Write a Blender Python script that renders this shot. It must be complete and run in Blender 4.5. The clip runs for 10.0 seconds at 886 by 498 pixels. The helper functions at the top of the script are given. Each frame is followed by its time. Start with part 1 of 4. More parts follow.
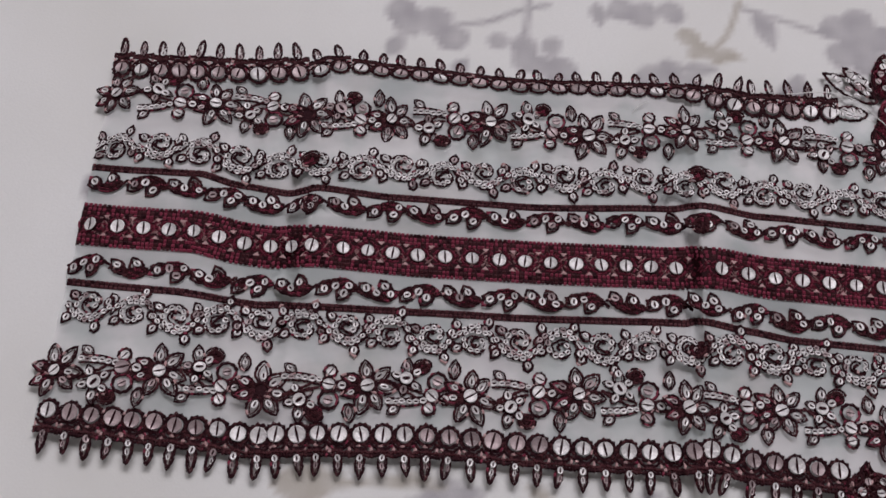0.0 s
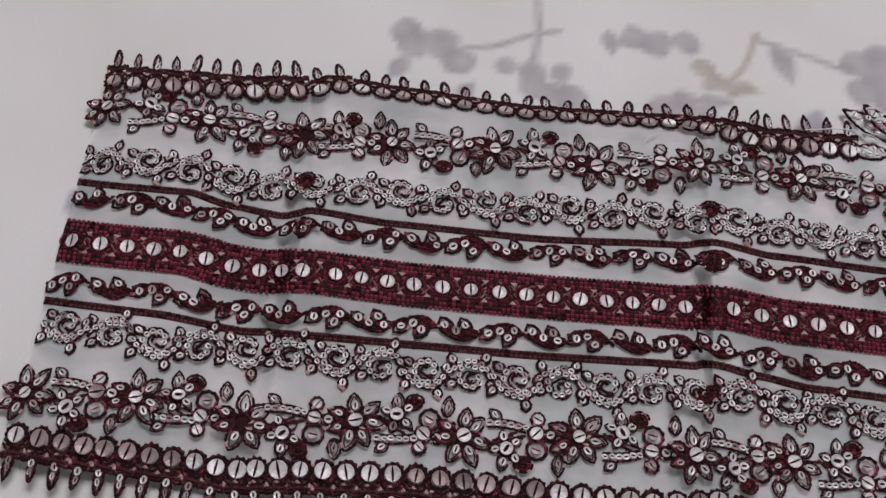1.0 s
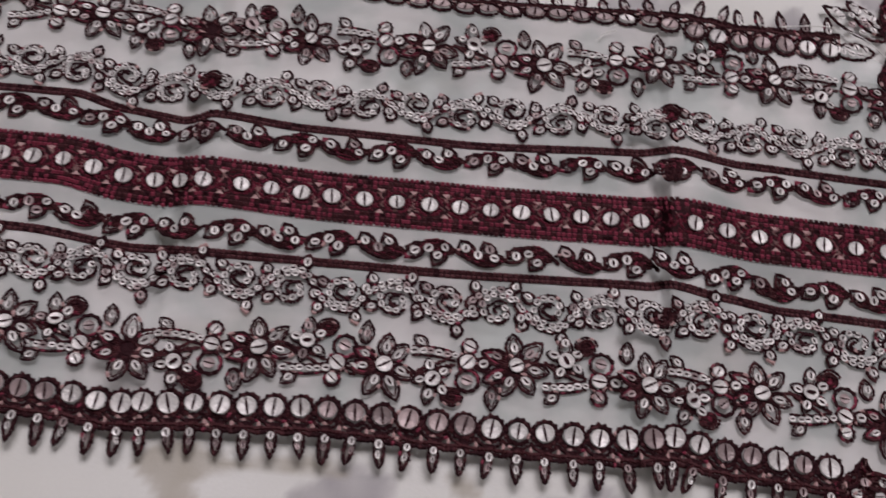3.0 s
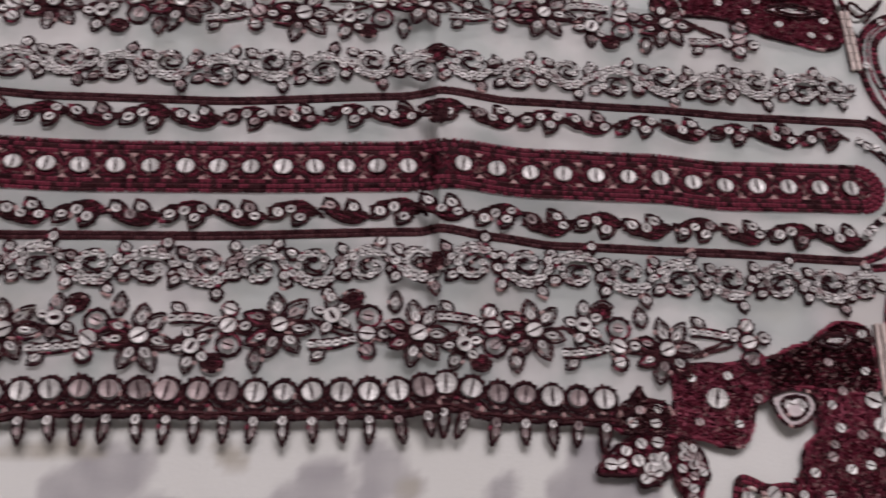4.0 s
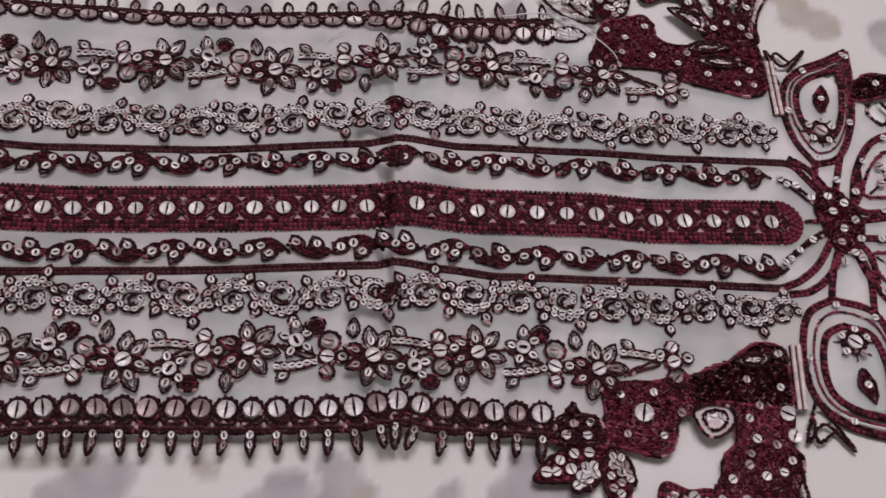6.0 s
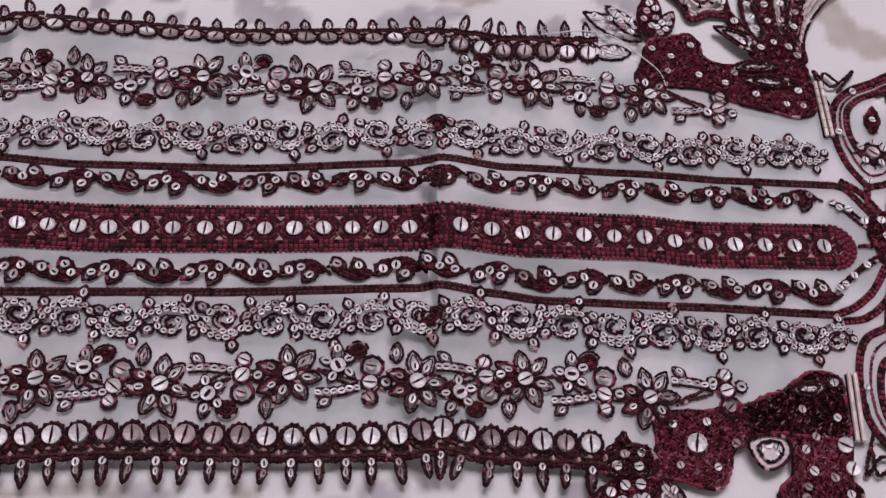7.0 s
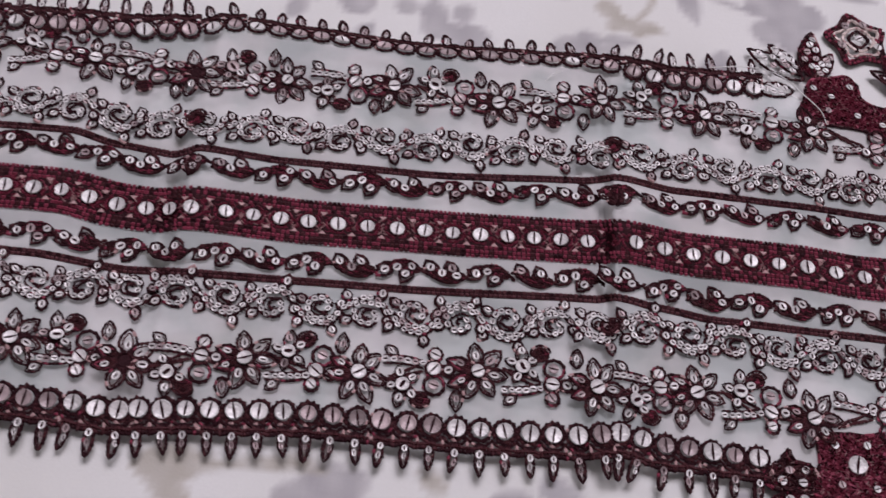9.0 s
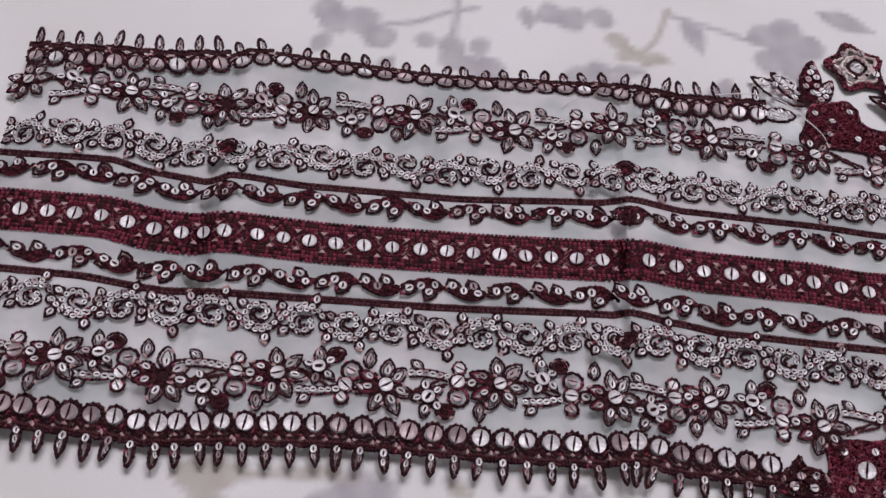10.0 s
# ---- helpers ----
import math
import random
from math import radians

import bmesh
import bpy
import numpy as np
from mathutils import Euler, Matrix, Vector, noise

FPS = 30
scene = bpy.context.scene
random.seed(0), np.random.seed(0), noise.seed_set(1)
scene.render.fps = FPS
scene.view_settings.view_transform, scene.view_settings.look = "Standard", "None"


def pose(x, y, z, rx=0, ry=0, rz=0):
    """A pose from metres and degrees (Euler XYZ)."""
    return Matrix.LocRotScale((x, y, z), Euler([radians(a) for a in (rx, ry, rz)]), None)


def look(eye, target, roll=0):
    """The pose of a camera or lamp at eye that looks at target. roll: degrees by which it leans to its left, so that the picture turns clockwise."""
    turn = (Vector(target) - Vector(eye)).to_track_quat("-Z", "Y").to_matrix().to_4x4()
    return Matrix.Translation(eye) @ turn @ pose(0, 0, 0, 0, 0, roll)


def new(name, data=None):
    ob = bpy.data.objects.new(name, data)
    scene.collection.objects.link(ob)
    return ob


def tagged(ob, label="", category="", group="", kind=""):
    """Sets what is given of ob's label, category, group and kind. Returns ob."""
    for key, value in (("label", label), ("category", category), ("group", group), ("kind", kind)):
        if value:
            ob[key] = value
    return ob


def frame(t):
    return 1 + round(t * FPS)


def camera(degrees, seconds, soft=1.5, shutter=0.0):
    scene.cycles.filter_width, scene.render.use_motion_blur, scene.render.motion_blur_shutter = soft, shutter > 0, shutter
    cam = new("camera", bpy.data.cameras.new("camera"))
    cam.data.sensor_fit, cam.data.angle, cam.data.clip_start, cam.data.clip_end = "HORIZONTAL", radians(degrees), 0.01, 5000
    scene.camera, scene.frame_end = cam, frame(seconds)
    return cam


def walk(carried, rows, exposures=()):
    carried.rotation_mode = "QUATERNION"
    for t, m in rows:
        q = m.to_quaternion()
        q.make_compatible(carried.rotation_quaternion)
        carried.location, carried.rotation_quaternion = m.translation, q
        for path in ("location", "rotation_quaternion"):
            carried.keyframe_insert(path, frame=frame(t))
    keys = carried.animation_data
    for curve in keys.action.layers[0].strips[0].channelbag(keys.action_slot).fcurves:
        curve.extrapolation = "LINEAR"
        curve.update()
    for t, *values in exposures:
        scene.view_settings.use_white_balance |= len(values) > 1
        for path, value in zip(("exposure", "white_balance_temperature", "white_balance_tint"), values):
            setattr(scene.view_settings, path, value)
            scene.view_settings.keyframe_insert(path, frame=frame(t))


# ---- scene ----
cam = camera(46.6, 10.0, shutter=0.5)
PATH = [
    (0, (0.01015, -0.01326, 0.25951), (0.02195, 0.19753, -0.19286), 6.70),
    (0.5, (0.01079, -0.00997, 0.25407), (0.02506, 0.20904, -0.19430), 7.79),
    (1, (0.01290, -0.00929, 0.24642), (0.01993, 0.21783, -0.19807), 7.27),
    (1.5, (0.01140, -0.00560, 0.23626), (0.02090, 0.22019, -0.20886), 8.44),
    (2, (0.01316, -0.00547, 0.23037), (0.02378, 0.21192, -0.21889), 9.16),
    (3.5, (0.04739, -0.00676, 0.20592), (0.06416, 0.20652, -0.24512), 7.17),
    (4, (0.06569, -0.00558, 0.20541), (0.11678, 0.19705, -0.24795), 13.56),
    (4.5, (0.07403, -0.00936, 0.20506), (0.13510, 0.19828, -0.24478), 15.28),
    (5, (0.07969, -0.01466, 0.21212), (0.15102, 0.19564, -0.23498), 17.20),
    (5.5, (0.07741, -0.01704, 0.22622), (0.14808, 0.19424, -0.22052), 17.56),
    (5.7, (0.07925, -0.01867, 0.22895), (0.13012, 0.19725, -0.21826), 12.37),
    (6.8, (0.07024, -0.01422, 0.22389), (0.10892, 0.21050, -0.22020), 9.05),
    (7, (0.06942, -0.01376, 0.22222), (0.10951, 0.21433, -0.22002), 9.64),
    (7.5, (0.06000, -0.01348, 0.22355), (0.10812, 0.21546, -0.21745), 11.74),
    (8, (0.05130, -0.01762, 0.22776), (0.10609, 0.21365, -0.21124), 14.60),
    (8.5, (0.04040, -0.02226, 0.22871), (0.08162, 0.21131, -0.21055), 12.50),
    (9, (0.02842, -0.02227, 0.23106), (0.05909, 0.21221, -0.20858), 11.51),
    (9.5, (0.02297, -0.02359, 0.23789), (0.05247, 0.21809, -0.19791), 10.75),
    (10, (0.02378, -0.03297, 0.23879), (0.05058, 0.21847, -0.19164), 9.72),
]
walk(cam, [(t, look(eye, target, roll)) for t, eye, target, roll in PATH], [(0.0, -0.29, 6560, 17), (3.5, -0.3, 6850, 19), (5.5, -0.34, 6950, 22), (7.0, -0.15, 6600, 29), (8.5, -0.12, 6480, 26), (10.0, -0.1, 6450, 22)])

# ---- light ----
world = bpy.data.worlds.new("world")
scene.world = world
world.use_nodes = True
wn = world.node_tree
sky = wn.nodes.new("ShaderNodeTexSky")
sky.sky_type = "NISHITA"
sky.sun_disc = False
sky.sun_elevation, sky.sun_rotation = radians(40), radians(200)
wn.nodes["Background"].inputs[1].default_value = 0.1
wn.links.new(sky.outputs[0], wn.nodes["Background"].inputs[0])


def area_lamp(name, eye, target, wide, high, watts, color):
    data = bpy.data.lights.new(name, "AREA")
    data.shape, data.size, data.size_y, data.energy, data.color = "RECTANGLE", wide, high, watts, color
    ob = new(name, data)
    ob.matrix_world = look(eye, target)
    return ob


# Unseen main light, set steeply over the bed so that the sequins sparkle.
area_lamp("unseen_main_light", (0.2, 1.1, 1.85), (0.05, 0.1, 0.0), 1.4, 0.9, 40, (1.0, 0.97, 1.0))


# ---- materials ----
def material(name, color, rough=0.8, metal=0.0, vary=0.25, size=400.0, bump=0.2, stain=None, stain_size=40.0, by_object=0.0, spec=0.3):
    m = bpy.data.materials.new(name)
    m.use_nodes = True
    nt = m.node_tree
    bsdf = nt.nodes["Principled BSDF"]
    bsdf.inputs["Roughness"].default_value = rough
    bsdf.inputs["Metallic"].default_value = metal
    bsdf.inputs["Specular IOR Level"].default_value = spec
    place = nt.nodes.new("ShaderNodeNewGeometry")
    grain = nt.nodes.new("ShaderNodeTexNoise")
    grain.inputs["Scale"].default_value = size
    grain.inputs["Detail"].default_value = 4
    nt.links.new(place.outputs["Position"], grain.inputs["Vector"])
    ramp = nt.nodes.new("ShaderNodeMix")
    ramp.data_type = "RGBA"
    ramp.inputs[6].default_value = (*[c * (1 - vary) for c in color], 1)
    ramp.inputs[7].default_value = (*[min(1, c * (1 + vary)) for c in color], 1)
    nt.links.new(grain.outputs[0], ramp.inputs[0])
    out = ramp.outputs[2]
    if stain:
        blot = nt.nodes.new("ShaderNodeTexNoise")
        blot.inputs["Scale"].default_value = stain_size
        nt.links.new(place.outputs["Position"], blot.inputs["Vector"])
        fade = nt.nodes.new("ShaderNodeMapRange")
        fade.inputs[1].default_value, fade.inputs[2].default_value = 0.4, 0.75
        nt.links.new(blot.outputs[0], fade.inputs[0])
        mix = nt.nodes.new("ShaderNodeMix")
        mix.data_type = "RGBA"
        mix.inputs[7].default_value = (*stain, 1)
        nt.links.new(fade.outputs[0], mix.inputs[0])
        nt.links.new(out, mix.inputs[6])
        out = mix.outputs[2]
    if by_object:
        info = nt.nodes.new("ShaderNodeObjectInfo")
        span = nt.nodes.new("ShaderNodeMapRange")
        span.inputs[3].default_value, span.inputs[4].default_value = 1 - by_object, 1.0
        nt.links.new(info.outputs["Random"], span.inputs[0])
        mul = nt.nodes.new("ShaderNodeVectorMath")
        mul.operation = "SCALE"
        nt.links.new(out, mul.inputs[0])
        nt.links.new(span.outputs[0], mul.inputs["Scale"])
        out = mul.outputs[0]
    nt.links.new(out, bsdf.inputs["Base Color"])
    if bump:
        b = nt.nodes.new("ShaderNodeBump")
        b.inputs["Strength"].default_value = bump
        b.inputs["Distance"].default_value = 0.0004
        nt.links.new(grain.outputs[0], b.inputs["Height"])
        nt.links.new(b.outputs[0], bsdf.inputs["Normal"])
    return m


MAROON = material("maroon_thread", (0.2, 0.029, 0.056), 0.6, vary=0.55, size=1400, bump=0.8, spec=0.2)
DARK = material("dark_maroon_thread", (0.024, 0.006, 0.009), 0.7, vary=0.6, size=1400, bump=0.8, spec=0.1)
BROWN = material("brown_maroon_thread", (0.055, 0.015, 0.019), 0.65, vary=0.6, size=1400, bump=0.8, spec=0.15)
PLUM = material("plum_thread", (0.29, 0.058, 0.1), 0.55, vary=0.5, size=1400, bump=0.8, spec=0.25)
CORD = material("faded_maroon_cord", (0.09, 0.03, 0.036), 0.6, vary=0.5, size=1400, bump=0.8, spec=0.2)
PINK = material("pale_pink_net", (0.42, 0.27, 0.27), 0.7, vary=0.3, size=600)
PALE = material("pale_net_ground", (0.62, 0.56, 0.58), 0.8, vary=0.25, size=900, bump=0.5)
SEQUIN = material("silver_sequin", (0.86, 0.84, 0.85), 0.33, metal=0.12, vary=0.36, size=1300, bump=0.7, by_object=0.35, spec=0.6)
# The duller rose also stands for shaded sequins on the lower border.
ROSE = material("rose_and_shaded_sequin", (0.46, 0.37, 0.38), 0.35, metal=0.12, vary=0.25, size=900, bump=0.5, by_object=0.5, spec=0.5)
BEAD = material("pale_bugle_bead", (0.68, 0.58, 0.55), 0.45, metal=0.1, vary=0.3, size=600, bump=0.2, by_object=0.3)
SHEET = material("printed_cotton_sheet", (0.68, 0.70, 0.692), 0.9, vary=0.04, size=1500, bump=0.12, stain=(0.615, 0.628, 0.605), stain_size=14)


def add_print(m):
    """Grey and beige watercolour flowers: two soft coverage layers that the sheet's mesh carries."""
    nt = m.node_tree
    bsdf = nt.nodes["Principled BSDF"]
    out = bsdf.inputs["Base Color"].links[0].from_socket
    for layer, color in (("grey_print", (0.37, 0.365, 0.385, 1)), ("beige_print", (0.41, 0.39, 0.345, 1))):
        cover = nt.nodes.new("ShaderNodeAttribute")
        cover.attribute_name = layer
        mix = nt.nodes.new("ShaderNodeMix")
        mix.data_type = "RGBA"
        mix.inputs[7].default_value = color
        nt.links.new(cover.outputs["Fac"], mix.inputs[0])
        nt.links.new(out, mix.inputs[6])
        out = mix.outputs[2]
    nt.links.new(out, bsdf.inputs["Base Color"])


add_print(SHEET)
PLASTER = material("wall_plaster", (0.72, 0.71, 0.69), 0.9, vary=0.03, size=30, bump=0.1)
BOARDS = material("floor_boards", (0.3, 0.2, 0.12), 0.5, vary=0.2, size=12, bump=0.1)


def sheer_material():
    m = bpy.data.materials.new("sheer_white_net")
    m.use_nodes = True
    nt = m.node_tree
    nt.nodes.remove(nt.nodes["Principled BSDF"])
    place = nt.nodes.new("ShaderNodeNewGeometry")
    grain = nt.nodes.new("ShaderNodeTexNoise")
    grain.inputs["Scale"].default_value = 46
    grain.inputs["Detail"].default_value = 4
    spread = nt.nodes.new("ShaderNodeMapRange")
    spread.inputs[1].default_value, spread.inputs[2].default_value = 0.41, 0.6
    nt.links.new(grain.outputs[0], spread.inputs[0])
    nt.links.new(place.outputs["Position"], grain.inputs["Vector"])
    tint = nt.nodes.new("ShaderNodeMix")
    tint.data_type = "RGBA"
    tint.inputs[6].default_value = (0.69, 0.755, 0.755, 1)
    tint.inputs[7].default_value = (0.945, 0.95, 0.96, 1)
    nt.links.new(spread.outputs[0], tint.inputs[0])
    cloth = nt.nodes.new("ShaderNodeBsdfDiffuse")
    thin = nt.nodes.new("ShaderNodeBsdfTranslucent")
    clear = nt.nodes.new("ShaderNodeBsdfTransparent")
    for n in (cloth, thin):
        nt.links.new(tint.outputs[2], n.inputs[0])
    a = nt.nodes.new("ShaderNodeMixShader")
    a.inputs[0].default_value = 0.22
    nt.links.new(cloth.outputs[0], a.inputs[1])
    nt.links.new(thin.outputs[0], a.inputs[2])
    b = nt.nodes.new("ShaderNodeMixShader")
    b.inputs[0].default_value = 0.44
    nt.links.new(a.outputs[0], b.inputs[1])
    nt.links.new(clear.outputs[0], b.inputs[2])
    nt.links.new(b.outputs[0], nt.nodes["Material Output"].inputs[0])
    return m


SHEER = sheer_material()
MM = 0.001


# ---- shape helpers: all lengths below are in millimetres ----
def along(knots, x):
    """Smooth value of a short list of (x, value) knots."""
    if x <= knots[0][0]:
        return knots[0][1]
    for (a, u), (b, v) in zip(knots, knots[1:]):
        if x <= b:
            s = (x - a) / (b - a)
            s = 0.5 * s + 0.5 * s * s * (3 - 2 * s)
            return u + (v - u) * s
    return knots[-1][1]


def straight(knots, x):
    for (a, u), (b, v) in zip(knots, knots[1:]):
        if x <= b:
            break
    return u + (v - u) * (x - a) / (b - a)


def ease(a, b, x):
    s = min(1, max(0, (x - a) / (b - a)))
    return s * s * (3 - 2 * s)


def height(x, y):
    """The relief of the embroidered cloth over the sheet: two creases, a swell at the cut end, slack waves."""
    z = 2.4
    z += 2.2 * (1 - ease(-60, -40, x)) * (0.25 + 0.75 * ease(-92, -68, x))
    stiff = 0.3 + 0.7 * math.exp(-((y - 106) / 21) ** 4)
    d = x + 21.0 - (y - 106) * 0.02
    z += stiff * (3.2 * (math.exp(-d / 13) if d > 0 else math.exp(-(d / 2.8) ** 2)) - 2.2 * math.exp(-((d + 5.2) / 2.6) ** 2))
    d = x - 90.2 - (y - 106) * 0.015
    z += stiff * (2.2 * (math.exp(-d / 8) if d > 0 else math.exp(-(d / 2.4) ** 2)) + 0.9 * math.exp(-(d / 14) ** 2) - 2.4 * math.exp(-((d + 3.8) / 1.9) ** 2))
    z += 0.6 * (1 - ease(48, 66, y)) * ease(-40, -5, x) * (1 - ease(70, 130, x))
    z += 1.8 * math.exp(-((y - 158) / 7) ** 2) * ease(-40, -10, x) * (1 - ease(80, 105, x))
    z += 0.8 * noise.noise(Vector((x / 21, y / 17, 0))) + 0.3 * noise.noise(Vector((x / 7, y / 6, 4)))
    z *= 1 - 0.72 * ease(140, 192, x)
    z *= 0.35 + 0.65 * ease(-88, -74, x)
    z *= 0.5 + 0.5 * ease(48, 64, y)
    z *= 1 - 0.7 * ease(120, 140, x) * (ease(163, 171, y) + 1 - ease(38, 46, y))
    return max(0.3, z)



def leaned(x, y, z):
    """The plan place from which a spot at height z is seen at (x, y) by a reader bending over the cloth."""
    d1, d2 = x + 21.0 - (y - 106) * 0.02, x - 90.2 - (y - 106) * 0.015
    tuck = 0.8 * math.exp(-(d1 / 2.4) ** 2) + 0.8 * math.exp(-(d2 / 1.9) ** 2)
    return x - z * (x - 50) / 225 - tuck, y - z * (y + 15) / 225


def at(x, y, turn=0.0, lift=0.0, flip=False, size=1.0, squash=1.0):
    """A pose on the cloth for a motif whose plan place is (x, y)."""
    z = height(x, y)
    e = 1.2
    dx = (height(x + e, y) - height(x - e, y)) / (2 * e)
    dy = (height(x, y + e) - height(x, y - e)) / (2 * e)
    dx, dy = max(-0.45, min(0.45, dx)), max(-0.45, min(0.45, dy))
    z += min(2.0, max(height(x + q, y) - z - 0.8 * dx * q for q in (-6, -4.5, -3, -1.5, 0, 1.5, 3, 4.5, 6)))
    n = Vector((-dx * 0.8, -dy * 0.8, 1)).normalized()
    tilt = Vector((0, 0, 1)).rotation_difference(n).to_matrix().to_4x4()
    m = Matrix.Translation((*[c * MM for c in leaned(x, y, z)], (z + lift) * MM)) @ tilt @ Matrix.Rotation(radians(turn), 4, "Z")
    return m @ Matrix.Diagonal((size, size * squash * (-1 if flip else 1), size, 1))


def on_cloth(x, y, lift=0.0):
    z = height(x, y)
    return (*leaned(x, y, z), z + lift)


def spline(pts, step=0.6, closed=False):
    """A smooth line through a few points, in steps of about that length."""
    pts = [Vector((*p, 0)[:3]) for p in pts]
    n = len(pts)
    out = []
    for i in range(n if closed else n - 1):
        p1, p2 = pts[i], pts[(i + 1) % n]
        p0 = pts[i - 1] if closed or i else p1 * 2 - p2
        p3 = pts[(i + 2) % n] if closed or i + 2 < n else p2 * 2 - p1
        k = max(1, round((p2 - p1).length / step))
        for j in range(k):
            t = j / k
            out.append(0.5 * (2 * p1 + (p2 - p0) * t + (2 * p0 - 5 * p1 + 4 * p2 - p3) * t * t + (3 * p1 - p0 - 3 * p2 + p3) * t ** 3))
    if not closed:
        out.append(pts[-1])
    return out


fray = random.Random(5)


class Build:
    """Collects pieces of one mesh."""

    def __init__(self):
        self.v, self.f, self.m = [], [], []

    def add(self, verts, faces, mat=0):
        o = len(self.v)
        self.v += [tuple(p) for p in verts]
        self.f += [tuple(o + i for i in face) for face in faces]
        self.m += [mat] * len(faces)

    def tube(self, line, r=0.3, closed=False, mat=0, bead=0.13, lift=0.0, sides=5, fleck=True):
        """A stitched thread along a line, uneven stitch by stitch, with flecks of the other thread colours."""
        n = len(line)
        vs, fs, ms = [], [], []
        for i, p in enumerate(line):
            a = line[i - 1] if closed or i else p
            b = line[(i + 1) % n] if closed or i + 1 < n else p
            d = b - a
            d = d.normalized() if d.length > 1e-6 else Vector((1, 0, 0))
            side = Vector((-d.y, d.x, 0))
            rr = r * (1 + bead * (1 if i % 2 else -1)) * fray.uniform(0.8, 1.25)
            p = p + side * fray.gauss(0, 0.18 * r)
            if not closed and i in (0, n - 1):
                rr *= 0.5
            for k in range(sides):
                w = math.tau * k / sides
                vs.append(p + side * rr * math.cos(w) + Vector((0, 0, rr * 0.8 * math.sin(w) + rr * 0.4 + lift)))
        tone = mat
        for i in range(n if closed else n - 1):
            j = (i + 1) % n
            if fleck and i % 2 == 0:
                q = fray.random()
                tone = mat if q < 0.66 else (3 if q < 0.9 else ((1 if mat == 0 else 0) if q < 0.93 else (2 if q < 0.96 else mat)))
            for k in range(sides):
                q = (k + 1) % sides
                fs.append((i * sides + k, i * sides + q, j * sides + q, j * sides + k))
                ms.append(tone)
        self.add(vs, fs, mat)
        self.m[len(self.m) - len(ms):] = ms

    def stitch(self, p, d, long, wide, thick=0.4, mat=0, blunt=0.27):
        """One fat stitch: a stretched bead lying at p along d."""
        d = Vector((d[0], d[1], 0)).normalized()
        s = Vector((-d.y, d.x, 0))
        p = Vector(p)
        up = Vector((0, 0, thick))
        a, b = d * long / 2, d * long * blunt
        w = s * wide / 2
        vs = [p - a, p + a, p - b + w, p + b + w, p - b - w, p + b - w, p - b + up, p + b + up]
        self.add(vs, [(0, 6, 2), (2, 6, 7, 3), (3, 7, 1), (0, 4, 6), (4, 5, 7, 6), (5, 1, 7)], mat)

    def patch(self, outline, mat=0, lift=0.15, crown=0.25, cloth=False):
        """A filled outline with a slight crown and a skirt down to the cloth."""
        n = len(outline)
        c = sum((Vector(p) for p in outline), Vector()) / n
        up = Vector((0, 0, lift))
        inner = [c + (Vector(p) - c) * 0.8 + up * 1.0 + Vector((0, 0, crown)) for p in outline]
        vs = [Vector(p) for p in outline] + inner + [c + up + Vector((0, 0, crown))]
        fs = []
        for i in range(n):
            j = (i + 1) % n
            fs += [(i, j, n + j, n + i), (n + i, n + j, 2 * n)]
        self.add(vs, fs, mat)

    def mesh(self, name, mats):
        mats = list(mats) + [m for m in (DARK, MAROON, PINK, BROWN) if m not in mats]
        me = bpy.data.meshes.new(name)
        me.from_pydata([(x * MM, y * MM, z * MM) for x, y, z in self.v], [], self.f)
        for m in mats:
            me.materials.append(m)
        me.polygons.foreach_set("material_index", self.m)
        me.update()
        return me


def part(name, me, parent, m=None, label=""):
    ob = new(name, me)
    ob.parent = parent
    if m is not None:
        ob.matrix_local = m
    return tagged(ob, label=label) if label else ob


def local(x, y, z=0.0, turn=0.0, size=1.0, wide=1.0, tip=0.0, tip_way=0.0):
    lean = Matrix.Rotation(radians(tip), 4, Vector((math.cos(tip_way), math.sin(tip_way), 0)))
    return Matrix.Translation((x * MM, y * MM, z * MM)) @ lean @ Matrix.Rotation(radians(turn), 4, "Z") @ Matrix.Diagonal((size, size * wide, size, 1))


# ---- the room round the bed ----
def box_mesh(name, lo, hi, mat):
    b = Build()
    x0, y0, z0 = lo
    x1, y1, z1 = hi
    b.add([(x * 1000, y * 1000, z * 1000) for z in (z0, z1) for y in (y0, y1) for x in (x0, x1)],
          [(0, 2, 3, 1), (4, 5, 7, 6), (0, 1, 5, 4), (2, 6, 7, 3), (0, 4, 6, 2), (1, 3, 7, 5)])
    return b.mesh(name, [mat])


def structure(name, lo, hi, mat, label):
    return tagged(new(name, box_mesh(name, lo, hi, mat)), label, name.split("_")[0], kind="structure")


# Unseen plain room that closes the place; its window is assumed.
structure("floor", (-2, -2, -0.6), (2, 1.2, -0.5), BOARDS, "plain brown boarded floor under the bed")
structure("ceiling", (-2, -2, 2.5), (2, 1.2, 2.6), PLASTER, "plain white plastered ceiling")
structure("wall_south", (-2.1, -2.1, -0.5), (2.1, -2.0, 2.5), PLASTER, "plain white plastered wall")
structure("wall_west", (-2.1, -2.0, -0.5), (-2.0, 1.2, 2.5), PLASTER, "plain white plastered wall")
structure("wall_east", (2.0, -2.0, -0.5), (2.1, 1.2, 2.5), PLASTER, "plain white plastered wall")
structure("wall_north_1", (-2.1, 1.2, -0.5), (-0.35, 1.3, 2.5), PLASTER, "plain white plastered wall beside an assumed window")
structure("wall_north_2", (1.15, 1.2, -0.5), (2.1, 1.3, 2.5), PLASTER, "plain white plastered wall beside an assumed window")
structure("wall_north_3", (-0.35, 1.2, -0.5), (1.15, 1.3, 1.35), PLASTER, "plain white plastered wall below an assumed window")
